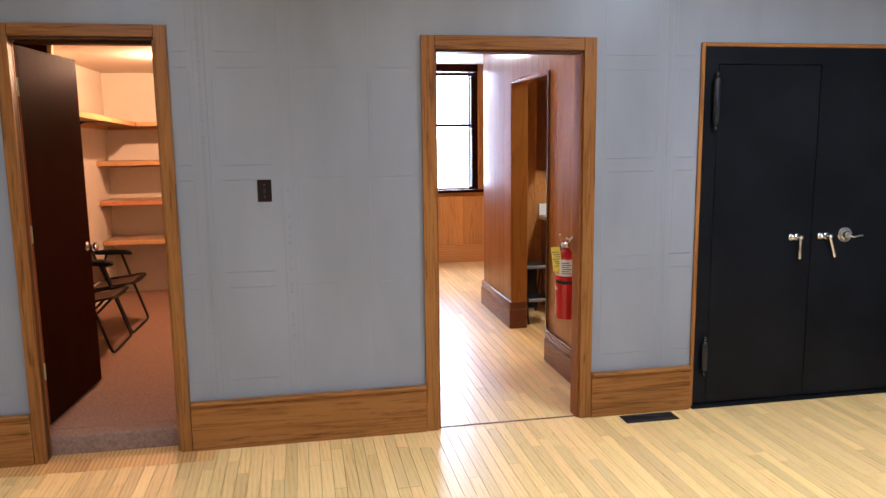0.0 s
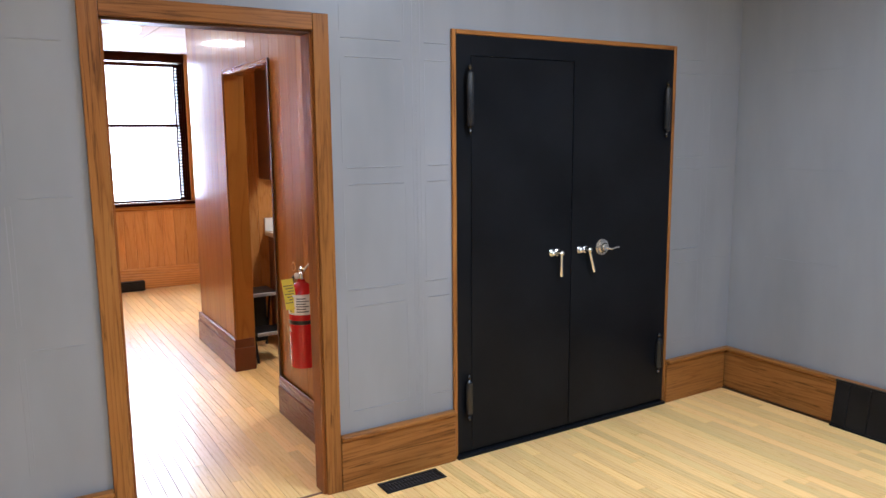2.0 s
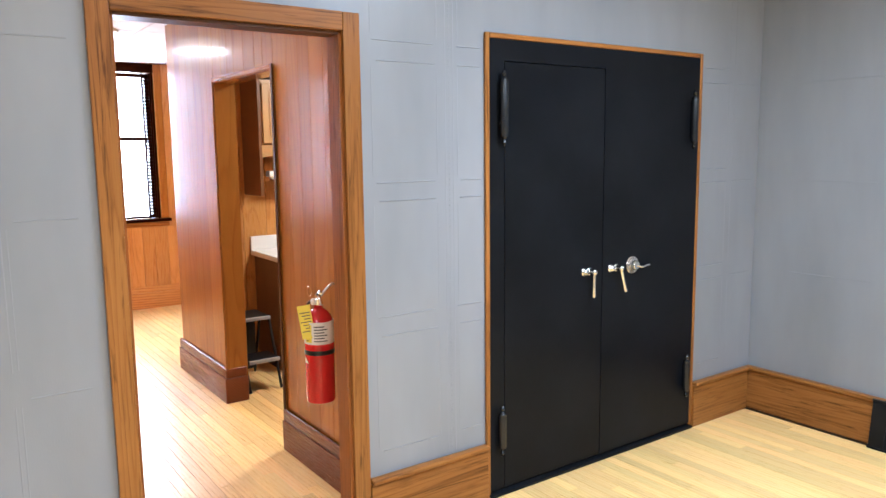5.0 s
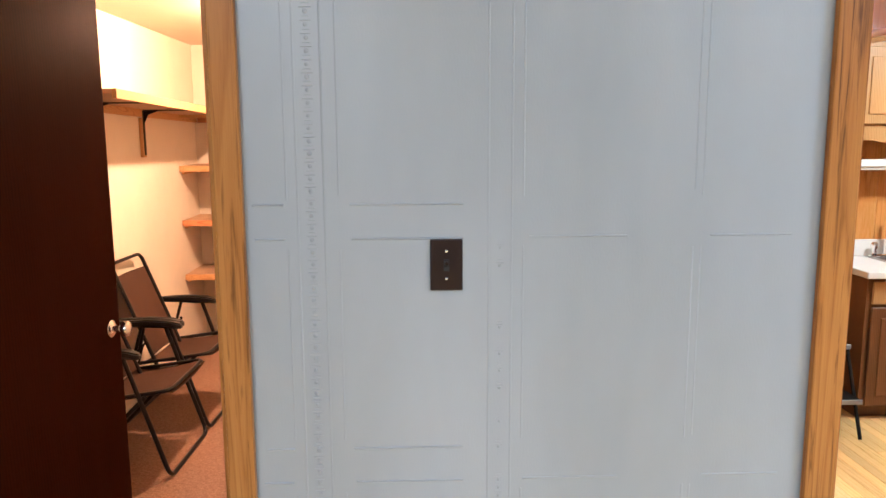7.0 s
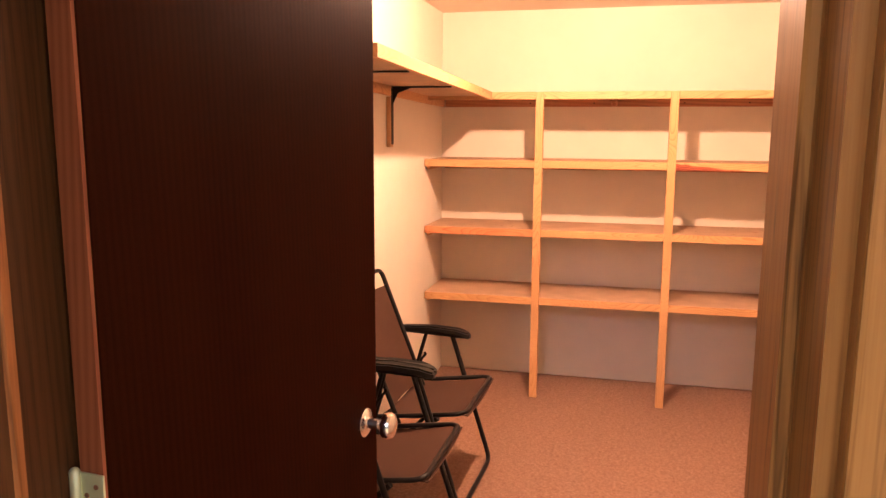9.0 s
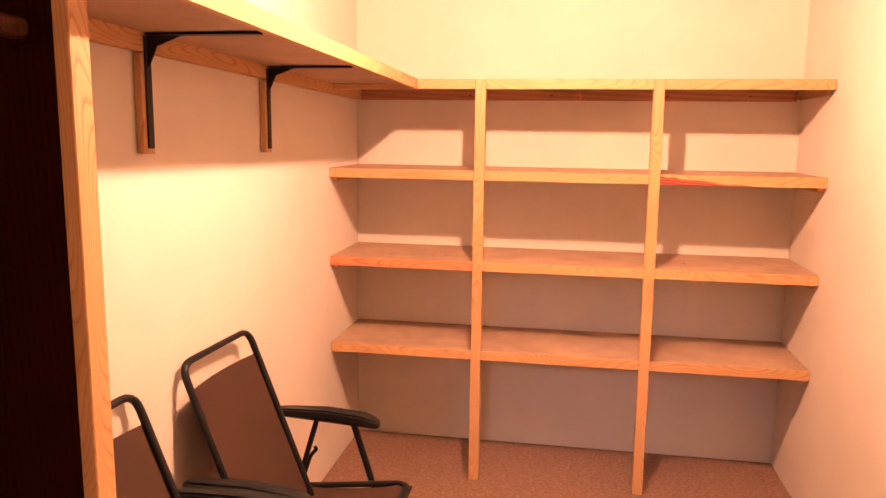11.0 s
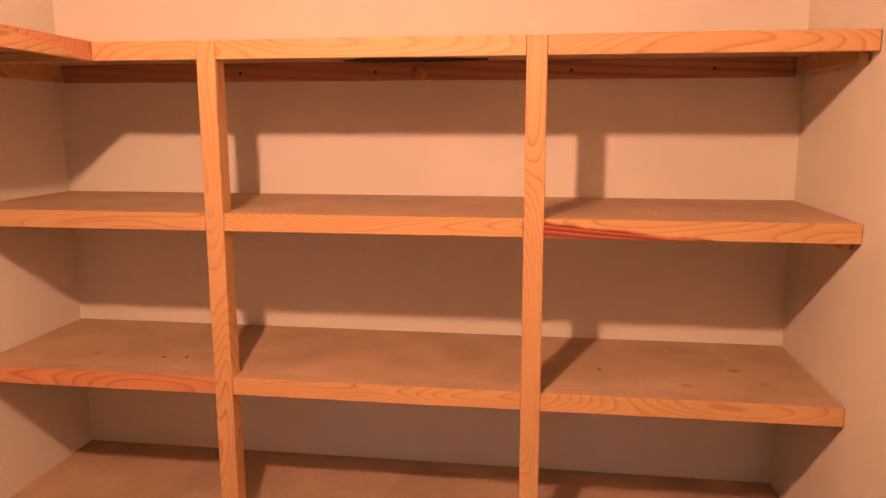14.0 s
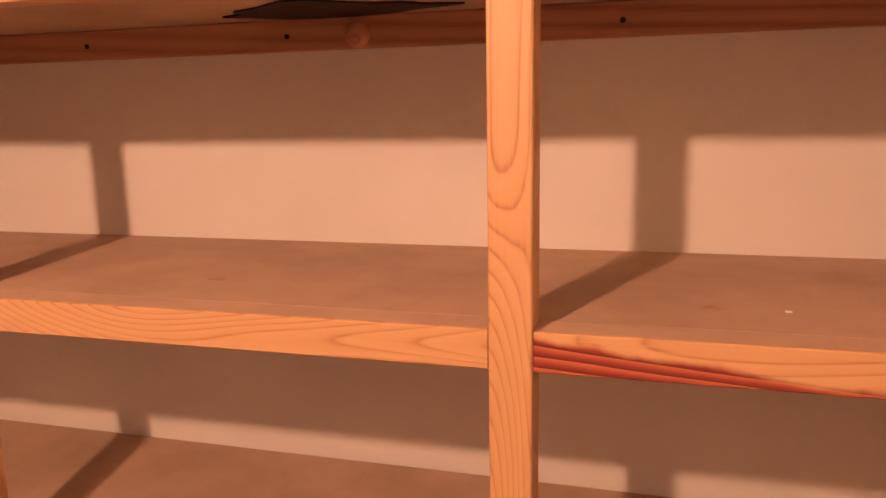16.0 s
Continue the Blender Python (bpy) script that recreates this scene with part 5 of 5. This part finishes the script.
part("base_bar", bx(2.49, 2.71, 6.64, 6.68, 0.8685, 0.885, bevel=0.006, seg=2), chrome, fau, smooth=True)
bm = bmesh.new()
arc = [(2.60, 6.66, 0.885), (2.60, 6.66, 1.08)] + [(2.60 + 0.0, 6.66 - 0.055 + 0.055 * math.cos(a), 1.08 + 0.06 * math.sin(a)) for a in np.linspace(0.3, 2.9, 9)] + [(2.60, 6.545, 1.04)]
tube(bm, arc, 0.011, 10)
part("spout", bm, chrome, fau, smooth=True)
for s in (-0.085, 0.085):
    bm = bmesh.new()
    lathe(bm, [(0.016, 0.885), (0.014, 0.91), (0.020, 0.92), (0.021, 0.945), (0.012, 0.955), (0, 0.956)], Matrix.Translation((2.60 + s, 6.66, 0)), 16)
    part("tap", bm, chrome, fau, smooth=True)
upper = thing("wall_cabinet", (2.9, 6.55, 1.6), "knotty pine wall cabinet with scalloped valance", "cabinet")
part("body", bx(2.195, 3.7, 6.44, NY - 0.001, 1.64, 2.11), cabinet_wood, upper)
part("side_panel", bx(2.17, 2.194, 6.40, NY - 0.001, 1.285, 2.13, bevel=0.002), cabinet_dark, upper, "dark wooden end panel")
part("cornice", bx(2.165, 3.7, 6.385, NY - 0.001, 2.1305, 2.165, bevel=0.006), cabinet_dark, upper, "dark cornice moulding")
for k in range(3):
    a = 2.215 + k * 0.345
    d = part("cabinet_door", bx(a, a + 0.325, 6.420, 6.439, 1.660, 2.085, bevel=0.004), cabinet_wood, upper)
    part("raised_panel", bx(a + 0.05, a + 0.275, 6.414, 6.4196, 1.715, 2.03, bevel=0.003), cabinet_wood, d)
    part("handle", bx(a + 0.295, a + 0.312, 6.400, 6.4195, 1.82, 1.92, bevel=0.004), black_metal, d)
bm = bmesh.new()
out = [(2.2, 1.64), (3.2, 1.64)]
for i in range(41):
    u = 3.2 - i / 40
    out.append((u, 1.555 + 0.018 * abs(math.sin((u - 2.2) * math.pi * 6))))
prism(bm, out, "y", 6.425, 6.4395)
part("valance", bm, cabinet_wood, upper, "scalloped pine valance")
ul = thing("under_cabinet_light", (2.6, 6.60, 1.43), "white under-cabinet tube light over the sink", "light fixture")
part("housing", bx(2.29, 3.05, 6.52, 6.60, 1.415, 1.460, bevel=0.006), label_white, ul)
part("arm", bx(2.42, 2.44, 6.60, NY - 0.001, 1.43, 1.445), label_white, ul)
part("arm", bx(2.90, 2.92, 6.60, NY - 0.001, 1.43, 1.445), label_white, ul)
part("tube_cover", bx(2.31, 3.03, 6.535, 6.585, 1.398, 1.4145, bevel=0.006, seg=2), label_white, ul)
stool = thing("step_stool", (1.97, 6.2, 0), "black folding step stool with two silver-edged steps", "step stool")
for z0, y0, y1 in ((0.46, 6.10, 6.36), (0.20, 5.96, 6.16)):
    st = part("step", bx(1.865, 2.075, y0, y1, z0, z0 + 0.022, bevel=0.004), black_metal, stool)
    part("nosing", bx(1.863, 2.077, y0 - 0.008, y0 - 0.0005, z0 - 0.002, z0 + 0.024, bevel=0.002), grey_paint, st, "silver step edge")
for sx in (1.859, 2.079):
    for pts in ([(sx, 5.95, 0.005), (sx, 6.13, 0.45)], [(sx, 6.44, 0.005), (sx, 6.30, 0.45)]):
        bm = bmesh.new()
        tube(bm, pts, 0.010, 8)
        part("leg", bm, black_metal, stool, smooth=True)
part("back_panel", bx(1.872, 2.068, 6.37, 6.376, 0.05, 0.455), black_metal, stool)
part("side_sheet", bx(1.870, 1.8735, 6.05, 6.37, 0.03, 0.455), black_metal, stool)

# ---- floor boards ----
BW = 0.0572
LENGTHS = (0.45, 0.75, 1.05, 1.4)
BOARD = {}
for L_ in LENGTHS:
    me = bpy.data.meshes.new("board")
    bm = bmesh.new()
    box(bm, -BW / 2 + 0.0008, BW / 2 - 0.0008, -L_ / 2 + 0.0008, L_ / 2 - 0.0008, -0.013, 0, bevel=0.0009)
    bm.to_mesh(me)
    bm.free()
    me.materials.append(maple)
    BOARD[L_] = me


def strip_floor(name, x0, x1, y0, y1, near, label):
    """Strip flooring along y. Boards within the near stretch are pieces of their own, the rest one mesh."""
    base = structure(name, bx(x0, x1, y0, y1, -0.0138, -0.0125), cabinet_dark, label, "floor")
    rest, count = [], 0
    xs = np.arange(x0 + BW / 2, x1 - BW / 2 + 0.001, BW)
    for cx in xs:
        y = y0 - random.uniform(0, 0.9)
        while y < y1:
            L_ = random.choice(LENGTHS)
            c = y + L_ / 2
            whole = y >= y0 and y + L_ <= y1
            inside = near[0] <= cx <= near[1] and near[2] <= c <= near[3]
            dz = random.uniform(-0.0005, 0.0)
            if whole and inside and count < 300:
                ob = new("board", BOARD[L_])
                ob.parent = base
                ob.location = (cx, c, dz)
                count += 1
            else:
                rest.append((cx, max(y, y0), min(y + L_, y1), dz))
            y += L_
    bm = bmesh.new()
    verts, faces = [], []
    for cx, a, b, dz in rest:
        n = len(verts)
        w, g = BW / 2 - 0.0008, 0.0009
        for z, k in ((-0.013, 0), (dz - g, 0), (dz, g)):
            verts += [(cx - w + k, a + 0.0005 + k, z), (cx + w - k, a + 0.0005 + k, z), (cx + w - k, b - 0.0005 - k, z), (cx - w + k, b - 0.0005 - k, z)]
        for q in (0, 4):
            for i in range(4):
                j = (i + 1) % 4
                faces.append((n + q + i, n + q + j, n + q + 4 + j, n + q + 4 + i))
        faces.append((n + 8, n + 9, n + 10, n + 11))
    bm.free()
    me = bpy.data.meshes.new("boards")
    me.from_pydata(verts, [], faces)
    me.materials.append(maple_rest)
    ob = new("boards", me)
    ob.parent = base
    tagged(ob, "pale maple strip boards", kind="stuff")
    return base


room_floor = strip_floor("floor", XL, XR - 0.002, YN, 3.8585, (-1.2, 3.6, 1.6, 3.8), "pale varnished maple strip floor")
x = -2.35
while x < -0.50:                     # patch of short darker boards along the wall by the closet
    e = min(x + random.choice((0.095, 0.115, 0.145)), -0.497)
    if -0.497 - e < 0.03:
        e = -0.497
    y0 = 3.705 + random.choice((0.0, 0.0, 0.012))
    part("border_board", bx(x + 0.0005, e - 0.0005, y0, 3.8580, -0.013, 0.0012, bevel=0.0011), maple_border, room_floor, "short reddish worn board")
    x = e
strip_floor("hall_floor", HX0, HX1, 3.887, HY1, (0.9, 2.6, 3.9, 8.0), "pale varnished maple strip floor of the hall")
for a, b in ((0.70, 1.49),):
    structure("door_floor_strip", bx(a, b, 3.8592, 3.8725, -0.013, -0.0006), maple_rest, "short maple strip in the doorway", "floor")
x = -1.388
while x < -0.668:
    e = min(x + random.choice((0.3, 0.45)), -0.668)
    if -0.668 - e < 0.08:
        e = -0.668
    part("border_board", bx(x + 0.0006, e - 0.0006, 3.8592, 3.936, -0.013, 0.0008, bevel=0.0009), maple_border, room_floor, "worn reddish border board")
    x = e
